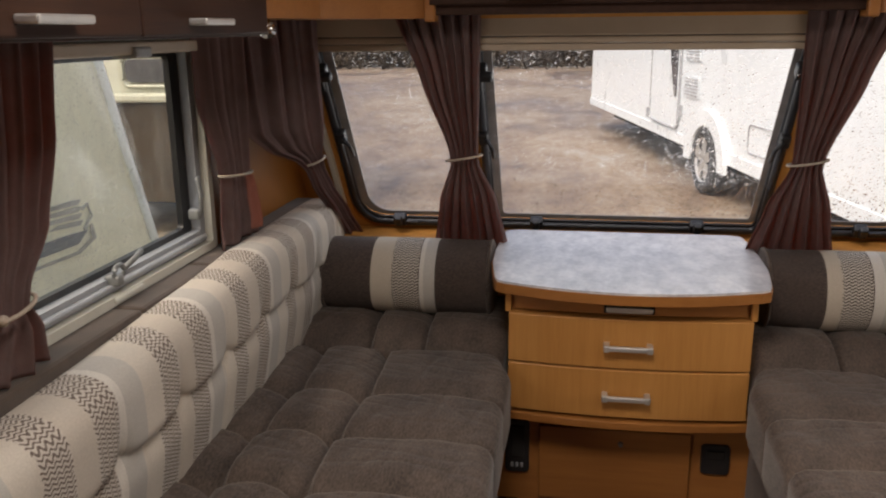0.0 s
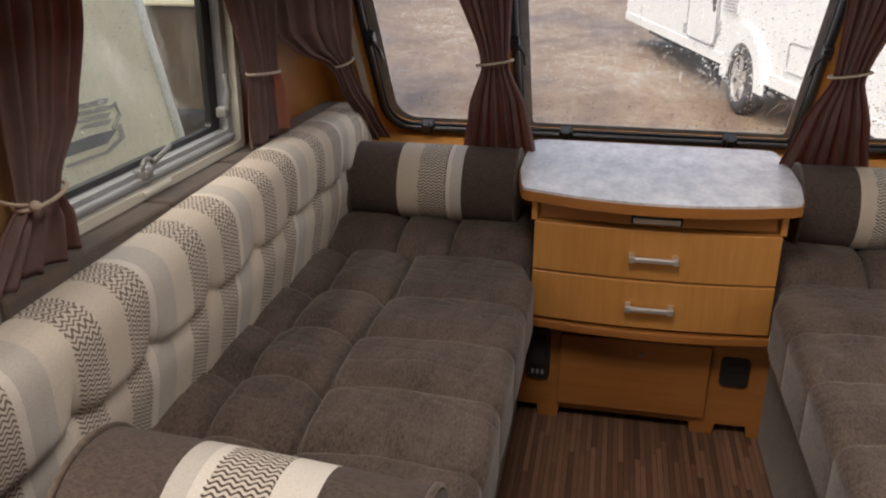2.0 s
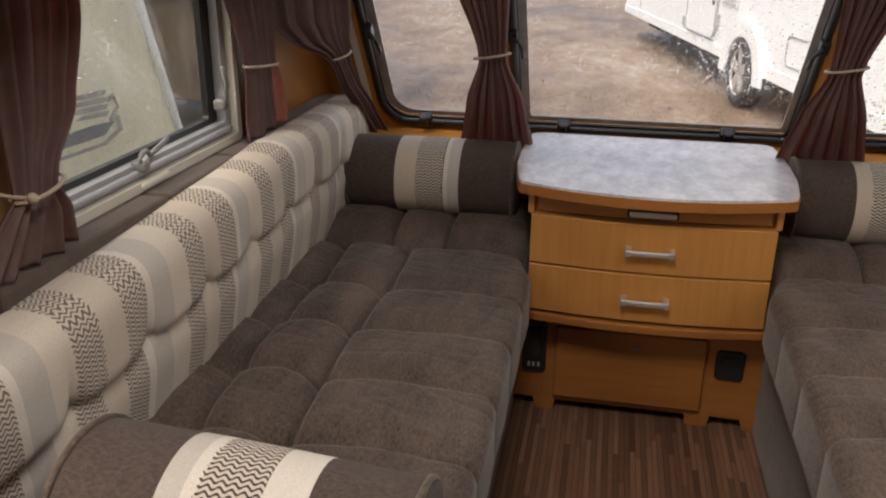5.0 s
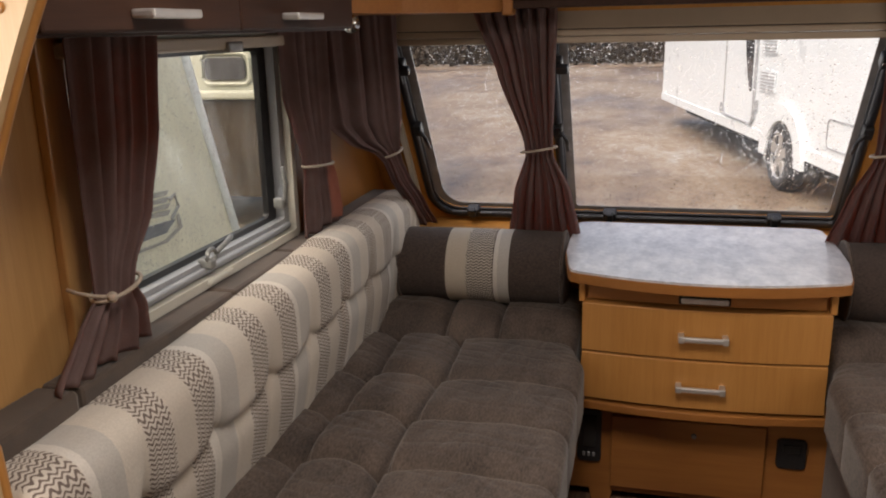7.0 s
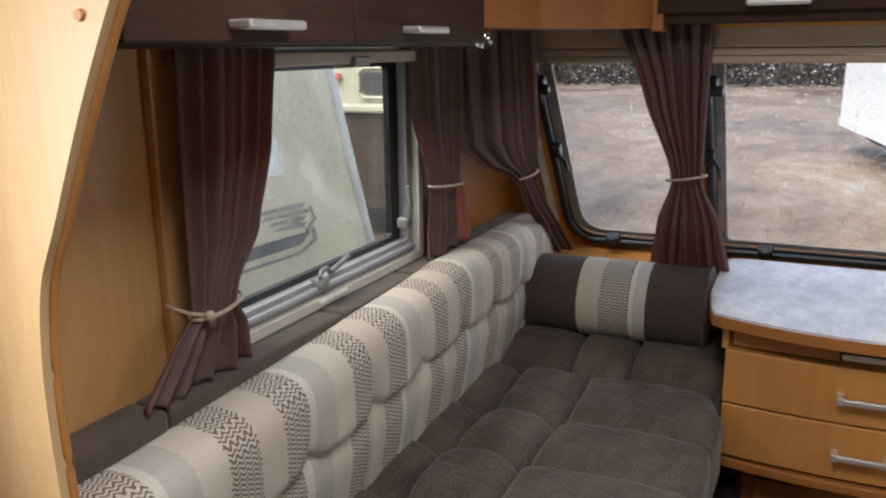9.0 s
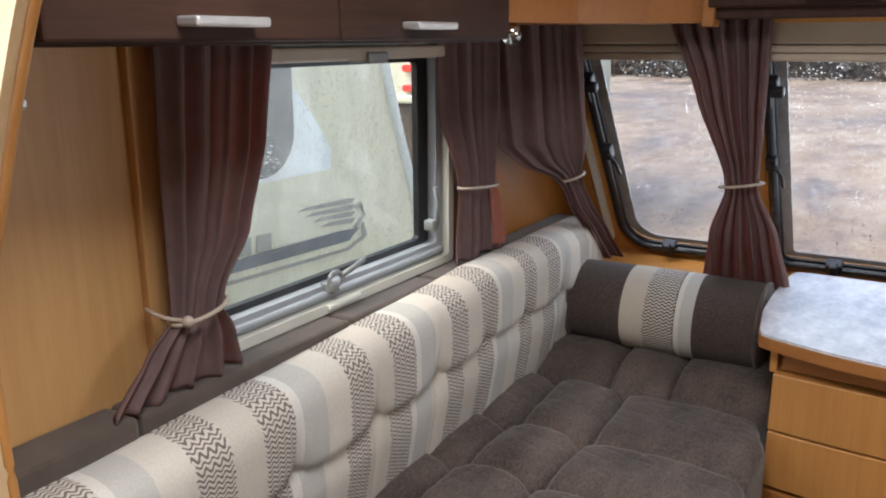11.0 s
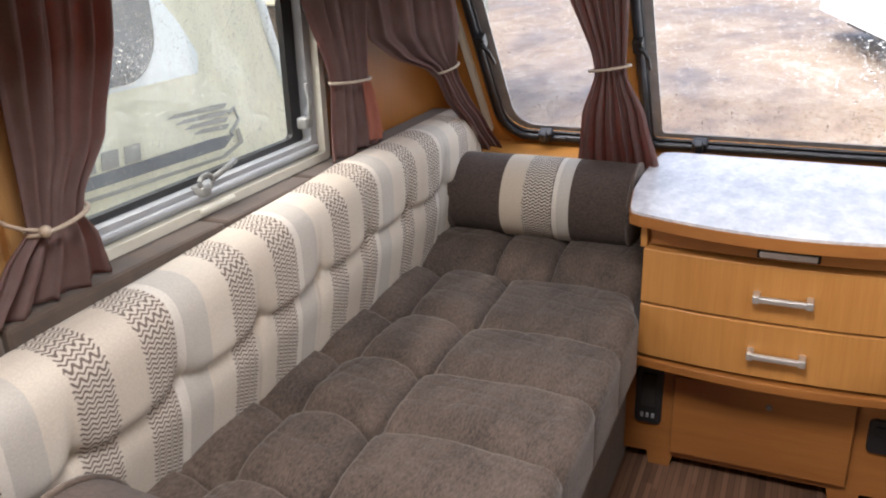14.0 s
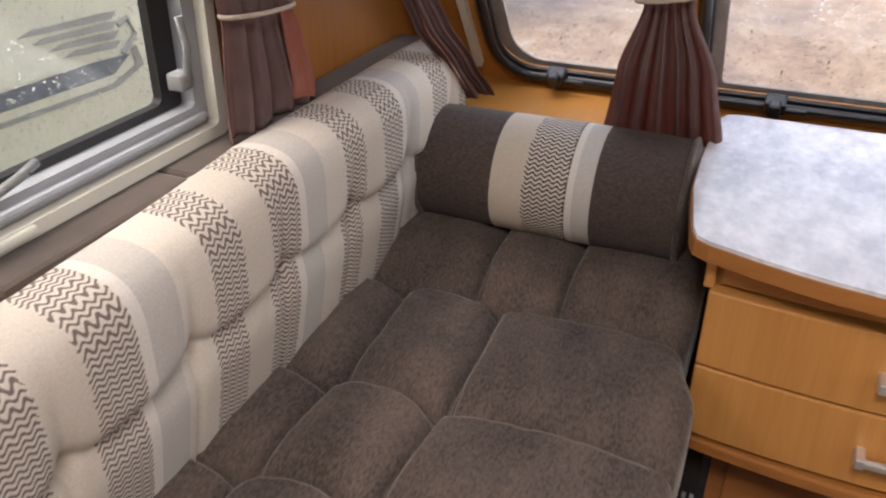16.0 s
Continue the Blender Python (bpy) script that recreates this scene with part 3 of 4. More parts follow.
def sofa(s, group):
    """A bench with a tufted seat, tufted striped backrest and a boxed base; s: -1 for the west wall, 1 for the east."""
    so = thing("bench_sofa", (s * 0.6, -0.5, 0), "fixed bench with tufted brown velour seat and striped cream backrest", "sofa", group)
    so_y0, so_y1 = -1.283, 0.395

    def bow_of(x):
        return max(0.0, 0.016 * math.sin(math.pi * min(1, max(0, (x - 0.28) / 0.33))) if x < 0.61 else 0.020 * math.sin(math.pi * (x - 0.61) / 0.165))

    def wob_of(y):
        return 0.012 * math.sin(9 * y) + 0.008 * noise.noise((3 * y, 1.3, s))

    def top_z(x, y, wob):
        cuts = [0.235, 0.605 + 0.5 * wob, 0.772 + 0.5 * wob, 0.93] if y < 0.03 else [0.235, 0.52, 0.666, 0.93]
        yy = min(0.399, max(-1.282, y - bow_of(x) + 0.004 * noise.noise((9 * x, 3 * y, 5.0 + s))))
        px, py = lipped(x, cuts), lipped(yy, ROWS_Y)
        py += (1 - py) * 0.72 * min(1.0, max(0.0, (0.42 - x) / 0.10))
        h = 0.038 * (0.25 + 0.75 * px) * (0.12 + 0.88 * py) + 0.006 * pillow(x, cuts) * pillow(yy, ROWS_Y)
        knot = math.exp(-(min(abs(x - c) for c in cuts[1:-1]) / 0.022) ** 2 - (min(abs(yy - c) for c in ROWS_Y[1:-1]) / 0.022) ** 2)
        h += 0.6 * wrinkle(x, y, s) - 0.012 * knot
        h -= max(0.008 * crease(x, cuts, 0.006), 0.015 * crease(yy, ROWS_Y, 0.006) * (0.45 if x < 0.34 else 1.0))
        h += 0.003 * noise.noise((7 * x, 7 * y, 2.0 + s))
        k = min(1.0, max(0.0, (y - 0.03) / 0.15))
        h += 0.036 * k * k * (3 - 2 * k)
        return SEAT_Z - 0.016 + h

    def seat_fn(u, v):
        # u across from wall to aisle, over the rolled front edge; v along
        y = so_y0 + (so_y1 - so_y0) * v
        wob = wob_of(y)
        run = u * 0.735
        x = 0.90 - run
        k = min(1.0, max(0.0, (y + 0.10) / 0.12))
        inset = 0.028 * k * k * (3 - 2 * k)
        if x > 0.318:
            return Vector((s * (x + inset * min(1.0, max(0.0, (0.46 - x) / 0.142))), y, top_z(x, y, wob)))
        # rolled edge then drop
        d = 0.318 - x
        r = 0.036
        py = pillow(min(0.399, max(-1.282, y)), ROWS_Y)
        a = min(d / r, math.pi / 2)
        ex = 0.318 - r * math.sin(a) - 0.007 * py * math.sin(a)
        ez = top_z(0.318, y, wob) - r * (1 - math.cos(a)) - max(0.0, d - r * math.pi / 2)
        ex += inset
        return Vector((s * ex, y, ez))

    part("seat_cushion", grid(200, 520, seat_fn), SEAT, so, "tufted brown velour seat cushion", smooth=True)
    # thin pale tubes draw the bright lip of each seam
    for row in ROWS_Y[1:-2]:
        line = [(x, row - 0.013 + bow_of(x)) for x in (0.312 + 0.0095 * k for k in range(60))]
        part("seam_highlight_welt", tube([(s * x, y, top_z(x, y, wob_of(y)) + 0.0002) for x, y in line], 0.0014, 5), HIGHLIGHT_WELT, so, smooth=True)
    for cut in (0.605, 0.772):
        line = [(cut + 0.5 * wob_of(y) - 0.012, y) for y in (so_y0 + 0.01 + 0.0106 * k for k in range(122))]
        part("seam_highlight_welt", tube([(s * x, y, top_z(x, y, wob_of(y)) + 0.0002) for x, y in line], 0.0012, 5), HIGHLIGHT_WELT, so, smooth=True)
    bm = tube([(s * 0.284, so_y0 + (so_y1 - so_y0) * k / 40, SEAT_Z - 0.018 + 0.003 * math.sin(k * 1.7)) for k in range(29)], 0.0035, 6)
    part("piping", bm, SEAT, so, smooth=True)
    bm = box(min(s * 0.290, s * 0.32), max(s * 0.290, s * 0.32), so_y0, -0.038, 0.30, 0.44, 0.008)
    part("cushion_front", bm, SEAT, so)
    part("base_panel", box(min(s * 0.325, s * 0.345), max(s * 0.325, s * 0.345), so_y0, 0.30, 0.0, 0.40), SEAT, so, "brown cloth bench front")
    part("end_panel", box(min(s * 0.33, s * 0.84), max(s * 0.33, s * 0.84), so_y0 - 0.018, so_y0, 0.0, 0.42), BEECH, so)

    # backrest: profile from seat up over the rounded top to the wall side
    prof = [(0.872, 0.43), (0.856, 0.50), (0.845, 0.56), (0.838, 0.60), (0.835, 0.645), (0.834, 0.69), (0.834, 0.735), (0.836, 0.754), (0.842, 0.769), (0.855, 0.780), (0.878, 0.785), (0.908, 0.784), (0.928, 0.774), (0.938, 0.73)]
    buttons = [-1.262, -1.062, -0.853, -0.643, -0.441, -0.245, -0.055, 0.15, 0.33, 0.43]
    lens = [0.0]
    for (a0, b0), (a1, b1) in zip(prof, prof[1:]):
        lens.append(lens[-1] + math.hypot(a1 - a0, b1 - b0))

    def prof_at(d):
        for i in range(len(prof) - 1):
            if d <= lens[i + 1] or i == len(prof) - 2:
                k = (d - lens[i]) / (lens[i + 1] - lens[i])
                (a0, b0), (a1, b1) = prof[i], prof[i + 1]
                tx, tz = a1 - a0, b1 - b0
                q = math.hypot(tx, tz)
                return a0 + k * tx, b0 + k * tz, -tz / q, tx / q

    seam = lens[4]
    y0, y1 = -1.262, 0.43

    def back_fn(u, v):
        y = y0 + (y1 - y0) * v
        d = u * lens[-1]
        x, z, nx, nz = prof_at(d)
        near = min(abs(y - b) for b in buttons[1:-1])
        # the upper lobes hang over the seam and tuck in at the buttons
        line = seam + 0.006 * math.exp(-(near / 0.05) ** 2) - 0.003
        lift = d - line
        py = pillow(y, buttons)
        tuck = math.exp(-(near / 0.012) ** 2)
        if lift > 0:
            roll = math.sqrt(max(0.0, 1 - (1 - min(1.0, lift / 0.024)) ** 2))
            corner = math.exp(-(near / 0.030) ** 2 - (lift / 0.035) ** 2)
            fade = max(0.0, 1 - lift / 0.135)
            h = 0.013 * roll + 0.003 * py * fade - 0.010 * corner - 0.008 * tuck * fade
        else:
            rise = min(1.0, -lift / 0.075)
            h = 0.012 * math.sin(rise * math.pi / 2) * (0.5 + 0.5 * py) - 0.006 * tuck * (1 - rise) - 0.003 * math.exp(-(near / 0.006) ** 2)
        h -= 0.010 * math.exp(-((near / 0.012) ** 2 + (lift / 0.012) ** 2))
        h += 0.002 * noise.noise((5 * y, 6 * d, 4.0 + s)) - 0.0018 * max(0.0, 1 - 4 * abs(noise.noise((14 * y, 5 * d, 8.0)))) * math.exp(-(lift / 0.08) ** 2)
        end = min(1.0, (y - y0) / 0.04, (y1 - y) / 0.04)
        h -= 0.030 * (1 - math.sqrt(max(0.0, 1 - (1 - end) ** 2)))
        sag = -0.040 * min(1.0, max(0.0, (-0.20 - y) / 0.95)) ** 0.9
        return Vector((s * (x + nx * h), y, z + nz * h + sag))

    part("backrest", grid(96, 520, back_fn, uv=lambda u, v: (1.698 + y0 + (y1 - y0) * v, u * lens[-1])), STRIPED, so, "cream backrest with taupe zigzag and grey stripes", smooth=True)
    for yy in (y0 + 0.004, y1 - 0.004):
        bm = bmesh.new()
        bm.faces.new([bm.verts.new((s * (x + 0.022 if x < 0.88 else x - 0.01), yy, z - (0.02 if z > 0.72 else 0) - (0.04 if yy < -1 else 0))) for x, z in prof])
        part("backrest_side", bm, SEAT, so)
    return so


west_sofa = sofa(-1, "benches along the walls")
sofa(1, "benches along the walls")

# cloth-covered ledge behind each backrest, in lengths
for s in (-1, 1):
    led = thing("cloth_ledge", (s * 0.965, -0.4, 0.70), "brown cloth-covered ledge under the side window", "ledge", kind="structure")
    for a, b in ((-1.262, -1.06), (-1.06, -0.60), (-0.60, -0.30), (-0.30, 0.02), (0.02, 0.45)):
        part("padded_panel", box(min(s * 0.915, s * 0.985), max(s * 0.915, s * 0.985), a + 0.0015, b - 0.0015, 0.66, 0.787, 0.008), LEDGE, led)


# ---- bolsters ----
def bolster(x0, x1, y, z, r, bands, label, skew=0.0):
    """A round cushion lying across the bench, piped at both ends."""
    bo = thing("bolster_cushion", ((x0 + x1) / 2, y, z - r), label, "bolster", "bolsters on the benches")
    cloth = woven("bolster_cloth", tuple((a - x0 + 0.1, b - x0 + 0.1, k) for a, b, k in bands), 2.0, base=(0.072, 0.050, 0.039), yarn=(0.060, 0.040, 0.032), heather=0.34, freq=120.0)
    w, n = x1 - x0, 40

    def fn(u, v):
        a = 2 * math.pi * v
        k = u * 6
        if k < 1:
            rr, x = r * math.sin(k * math.pi / 2) ** 0.5 * 0.985, x0 - 0.012 + 0.012 * k
        elif k > 5:
            rr, x = r * math.sin((6 - k) * math.pi / 2) ** 0.5 * 0.985, x1 + 0.012 - 0.012 * (6 - k)
        else:
            q = (k - 1) / 4
            rr, x = r * (1 + 0.02 * math.sin(math.pi * q)), x0 + w * q
        flat = 1 - 0.06 * max(0.0, -math.sin(a))
        rr *= 1 + 0.012 * noise.noise((5 * x, 1.2 * math.cos(a), 1.2 * math.sin(a)))
        return Vector((x, y + skew * (x - (x0 + x1) / 2) + rr * math.cos(a), z + rr * flat * math.sin(a)))

    bm = grid(49, n + 1, fn, uv=lambda u, v: (0.1 + w * (6 * u - 1) / 4, 2 * math.pi * r * v))
    bmesh.ops.remove_doubles(bm, verts=bm.verts, dist=0.0005)
    part("cover", bm, cloth, bo, smooth=True)
    for x in (x0 + 0.004, x1 - 0.004):
        part("piping", tube([(x, y + skew * (x - (x0 + x1) / 2) + (r + 0.001) * math.cos(2 * math.pi * k / 36), z + (r + 0.001) * (0.97 if k > 18 else 1) * math.sin(2 * math.pi * k / 36)) for k in range(36)], 0.005, 6, True), SEAT, bo, smooth=True)
    return bo


BZ, BR = SEAT_Z + 0.115, 0.115


def stripes(a, b, c, d, e):
    return ((a, b, "beige"), (b, c, "zig"), (c, d, "white"), (d, e, "grey"))


LAB = "brown bolster cushion with cream zigzag band"
bolster(-0.838, -0.360, 0.292, 0.597, 0.108, stripes(-0.690, -0.628, -0.553, -0.541, -0.510), LAB + " beside drawers")
bolster(0.360, 0.838, 0.292, 0.597, 0.108, stripes(0.500, 0.540, 0.612, 0.640, 0.690), LAB + " beside drawers")
bolster(-0.718, -0.285, -1.215, BZ, BR, ((-0.583, -0.553, "grey"), (-0.553, -0.532, "white"), (-0.535, -0.458, "zig"), (-0.460, -0.408, "white")), LAB + " at bench end", -0.09)

# ---- chest of drawers ----
chest = thing("chest_of_drawers", (0, 0.25, 0), "beech chest with two bowed drawers and grey marbled top", "chest of drawers")


def bowed(x0, x1, y, bow, n=14):
    """Points of a bowed front from x0 to x1."""
    return [(x0 + (x1 - x0) * k / n, y - bow * (1 - (2 * k / n - 1) ** 2)) for k in range(n + 1)]


def bowed_board(x0, x1, y_front, bow, y_back, z0, z1, bevel=0.002):
    pts = [Vector((x, y, z0)) for x, y in bowed(x0, x1, y_front, bow)] + [Vector((x1, y_back, z0)), Vector((x0, y_back, z0))]
    return extrude(pts, Vector((0, 0, z1 - z0)), bevel=bevel)


part("body", box(-0.285, 0.285, 0.03, 0.60, 0.33, 0.655), BEECH, chest)
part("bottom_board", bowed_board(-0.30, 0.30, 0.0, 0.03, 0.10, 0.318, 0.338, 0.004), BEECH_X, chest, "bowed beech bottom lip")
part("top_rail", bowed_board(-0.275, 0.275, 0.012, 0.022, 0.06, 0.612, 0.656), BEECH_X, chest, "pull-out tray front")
for sx in (-1, 1):
    part("side_cheek", box(min(sx * 0.285, sx * 0.30), max(sx * 0.285, sx * 0.30), 0.01, 0.5, 0.60, 0.656, 0.003), BEECH, chest)


def bar_handle(x, y, z, w, parent, flat=False):
    bm = box(x - w / 2, x + w / 2, y - 0.028, y - 0.018, z - 0.007, z + 0.007, 0.004)
    part("handle", bm, STEEL, parent, "brushed steel bar handle")
    for e in (-1, 1):
        part("handle_foot", box(x + e * (w / 2 - 0.005) - 0.007, x + e * (w / 2 - 0.005) + 0.007, y - 0.029, y + 0.004, z - 0.009, z + 0.009, 0.003), STEEL, parent)


for z0, z1 in ((0.478, 0.602), (0.348, 0.472)):
    dr = part("drawer_front", bowed_board(-0.29, 0.29, 0.0, 0.022, 0.028, z0, z1, 0.003), BEECH, chest, "bowed beech drawer front")
    bar_handle(0.0, -0.022, (z0 + z1) / 2 - 0.004, 0.112, dr)
# dark plate on the rail draws the shaded recess behind the pull
part("tray_recess_shade", box(-0.06, 0.06, -0.0122, -0.004, 0.614, 0.650, 0.002), RECESS_SHADE, chest)
bm = box(-0.055, 0.055, -0.022, -0.0125, 0.618, 0.632, 0.004)
part("tray_pull", bm, STEEL, chest, "slim steel tray pull")

# worktop: bowed front, sides widening to the back
out = [(-0.318, 0.06), (-0.330, 0.02), (-0.322, -0.004), (-0.300, -0.018)]
out += [(x, y) for x, y in bowed(-0.28, 0.28, -0.024, 0.052, 12)]
out += [(0.300, -0.018), (0.322, -0.004), (0.330, 0.02), (0.336, 0.06), (0.350, 0.16), (0.354, 0.28), (0.352, 0.42), (0.346, 0.50), (0.336, 0.522), (0.31, 0.53)]
out += [(-0.31, 0.53), (-0.336, 0.522), (-0.346, 0.50), (-0.352, 0.42), (-0.354, 0.28), (-0.350, 0.16), (-0.336, 0.06)]
out = out[1:]
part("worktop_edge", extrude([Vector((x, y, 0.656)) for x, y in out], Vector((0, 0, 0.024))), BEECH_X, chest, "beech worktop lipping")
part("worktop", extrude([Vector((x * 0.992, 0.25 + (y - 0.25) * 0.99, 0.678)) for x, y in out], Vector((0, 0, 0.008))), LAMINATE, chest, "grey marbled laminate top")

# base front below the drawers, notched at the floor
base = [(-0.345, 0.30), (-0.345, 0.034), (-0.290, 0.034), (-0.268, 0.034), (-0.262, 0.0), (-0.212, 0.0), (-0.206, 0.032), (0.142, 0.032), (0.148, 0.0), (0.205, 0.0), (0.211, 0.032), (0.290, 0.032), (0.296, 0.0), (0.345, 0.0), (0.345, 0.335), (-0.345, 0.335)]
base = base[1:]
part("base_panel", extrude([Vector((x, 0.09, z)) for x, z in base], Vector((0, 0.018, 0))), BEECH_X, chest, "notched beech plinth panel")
# near-black sheet stands in for the shaded hollow behind the notches
part("plinth_hollow_shade", box(-0.345, 0.345, 0.14, 0.15, 0.0, 0.3), RECESS_SHADE, chest)
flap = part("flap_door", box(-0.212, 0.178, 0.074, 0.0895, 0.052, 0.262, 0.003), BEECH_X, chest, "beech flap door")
bm = bmesh.new()
bmesh.ops.create_cone(bm, cap_ends=True, segments=16, radius1=0.007, radius2=0.006, depth=0.008, matrix=pose(0.0, 0.0705, 0.225, 90))
part("lock", bm, EDGE, flap)

for x0, x1, z0, z1, dots in ((-0.302, -0.238, 0.118, 0.27, 3), (0.206, 0.278, 0.152, 0.235, 0)):
    so = thing("socket_plate", ((x0 + x1) / 2, 0.085, z0), "black plastic socket plate on the plinth panel", "socket", "sockets beside the flap")
    pts = [Vector((u, 0.0895, v)) for u, v in rounded(x0, x1, z0, z1, 0.012, 4)]
    part("plate", extrude(pts, Vector((0, -0.010, 0)), bevel=0.003), BLACK, so)
    part("recess", box(x0 + 0.014, x1 - 0.014, 0.076, 0.0798, z0 + 0.045, z1 - 0.014, 0.003), RECESS_SHADE, so)
    for k in range(dots):
        part("switch", box((x0 + x1) / 2 - 0.017 + 0.013 * k, (x0 + x1) / 2 - 0.010 + 0.013 * k, 0.075, 0.0795, z0 + 0.018, z0 + 0.030, 0.001), GREY, so)


# ---- curtains ----
def curtain(name_label, levels, pleats, ring=None, amp=0.0115, group="curtains", lining=None):
    """levels: (z, left point xy, right point xy, fold scale) from top to bottom; the cloth hangs between the two points in pleats."""
    base = levels[-1]
    cx = (base[1][0] + base[2][0]) / 2
    cy = (base[1][1] + base[2][1]) / 2
    cu = thing("curtain", (cx, cy, base[0]), name_label, "curtain", group)
    zs = [q[0] for q in levels]

    def lerp_at(z):
        for p, q in zip(levels, levels[1:]):
            if z >= q[0] - 1e-6:
                k = (p[0] - z) / (p[0] - q[0])
                k = 0.7 * k + 0.3 * k * k * (3 - 2 * k)
                mixv = lambda a, b: tuple(i + (j - i) * k for i, j in zip(a, b))
                return mixv(p[1], q[1]), mixv(p[2], q[2]), p[3] + (q[3] - p[3]) * k

    def fn(u, v):
        z = zs[0] + (zs[-1] - zs[0]) * v
        a, b, f = lerp_at(z)
        d = Vector((b[0] - a[0], b[1] - a[1]))
        wid = d.length
        nrm = Vector((-d.y, d.x)) / max(wid, 1e-6)
        ph = u * pleats * 2 * math.pi + 0.8 * math.sin(3 * z + pleats) + (1.7 + 1.6 * v ** 3) * noise.noise((u * 3.5, z * 1.8, pleats + 10 * cx))
        fold = math.sin(ph) + 0.35 * math.sin(2.3 * ph + 1)
        uu = u + 0.25 / pleats / 6.28 * math.sin(2 * ph)
        belly = 0.5 * math.sin(math.pi * u)
        o = amp * f * fold + 0.4 * amp * belly
        drop = 0.003 * math.sin(ph * 0.5) * v ** 6
        return Vector((a[0] + d.x * uu + nrm.x * o, a[1] + d.y * uu + nrm.y * o, z + drop))

    ob = part("cloth", grid(pleats * 14 + 1, 60, fn), CURTAIN, cu, smooth=True)
    md = ob.modifiers.new("thick", "SOLIDIFY")
    md.thickness, md.offset = 0.002, 0
    if lining is not None:
        zr = ring[0][2]
        v0 = (zs[0] - zr + 0.012) / (zs[0] - zs[-1])

        def turned(u, v):
            p = fn(lining + 0.2 * u * (0.4 + 0.6 * v), v0 + (0.97 - v0) * v)
            a, b, f = lerp_at(p.z)
            side = Vector((-(b[1] - a[1]), b[0] - a[0], 0)).normalized()
            return p + side * (0.010 if side.dot(Vector((-p.x, -1.5 - p.y, 0))) > 0 else -0.010)
        part("lining", grid(8, 20, turned), LINING, cu, "turned-back rust lining", smooth=True)
    if ring:
        c, ra, rb, tilt, ang = ring
        pts = []
        for k in range(28):
            t = 2 * math.pi * k / 28
            u, w = ra * math.cos(t), rb * math.sin(t)
            pts.append((c[0] + u * math.cos(ang) - w * math.sin(ang), c[1] + u * math.sin(ang) + w * math.cos(ang), c[2] + tilt * math.cos(t)))
        part("tie_back", tube(pts, 0.0034, 8, True), CORD, cu, "cream cord tie-back", smooth=True)
    return cu


CL = "aubergine curtain in a cream tie-back"
# rear end of the side window
curtain(CL + " by the partition", [(1.285, (-0.925, -0.972), (-0.925, -0.752), 1.0), (1.13, (-0.925, -0.978), (-0.925, -0.778), 1.0), (1.00, (-0.925, -0.980), (-0.925, -0.827), 0.9), (0.925, (-0.925, -0.982), (-0.93, -0.882), 0.8), (0.895, (-0.925, -0.984), (-0.93, -0.892), 0.7), (0.86, (-0.92, -1.035), (-0.925, -0.874), 0.9), (0.789, (-0.925, -1.095), (-0.94, -0.850), 1.0)], 5, ((-0.925, -0.937, 0.90), 0.050, 0.027, 0.008, math.pi / 2))
hb = thing("curtain_holdback", (-0.95, -0.99, 0.90), "small brass hold-back hook beside the tied curtain", "hook")
part("arm", tube([(-0.964, -0.998, 0.912), (-0.945, -0.999, 0.908), (-0.925, -0.993, 0.903), (-0.912, -0.980, 0.899)], 0.0032, 8), CORD, hb, smooth=True)
bm = bmesh.new()
bmesh.ops.create_uvsphere(bm, u_segments=14, v_segments=9, radius=0.0085, matrix=pose(-0.906, -0.975, 0.897))
part("knob", bm, CORD, hb, smooth=True)
# front end of the side window
curtain(CL + " by the side window", [(1.30, (-0.935, -0.262), (-0.93, -0.01), 1.0), (1.13, (-0.935, -0.258), (-0.93, -0.006), 1.0), (0.985, (-0.93, -0.190), (-0.93, -0.027), 0.7), (0.945, (-0.93, -0.184), (-0.93, -0.03), 0.7), (0.83, (-0.935, -0.192), (-0.935, 0.010), 0.9), (0.789, (-0.935, -0.195), (-0.94, 0.008), 0.9)], 4, ((-0.93, -0.107, 0.955), 0.080, 0.024, -0.006, math.pi / 2), lining=0.8)
# corner, pulled back beside the first front window


def corner_drape(s):
    """Hangs straight, then gathers towards the window and trails down beside it."""
    rows = ((1.31, 0.945, -0.03, 0.786, 0.125, 1.0), (1.12, 0.945, 0.0, 0.807, 0.21, 1.0), (1.03, 0.943, 0.015, 0.822, 0.26, 0.9), (0.978, 0.920, 0.085, 0.834, 0.276, 0.8), (0.935, 0.880, 0.19, 0.842, 0.284, 0.6), (0.905, 0.866, 0.22, 0.840, 0.290, 0.6), (0.855, 0.861, 0.25, 0.827, 0.32, 0.6), (0.767, 0.840, 0.33, 0.800, 0.385, 0.7), (0.685, 0.828, 0.40, 0.785, 0.46, 0.8))
    return [(z, (s * xa, ya), (s * xb, yb), f) for z, xa, ya, xb, yb, f in rows]


for s in (-1, 1):
    curtain(CL + " in the front corner", corner_drape(s), 4, ((s * 0.855, 0.252, 0.932), 0.036, 0.022, 0.010, 1.1 * -s), amp=0.011, lining=0.15)
    solo("blind_guide", extrude([front_at(s * 0.878, 0.70, -0.016), front_at(s * 0.862, 0.70, -0.016), front_at(s * 0.862, 1.24, -0.016), front_at(s * 0.878, 1.24, -0.016)], front_at(0, 1, 0.016) - front_at(0, 1, 0)), CREAM, "cream upright guide of the front blind", "blind guide")
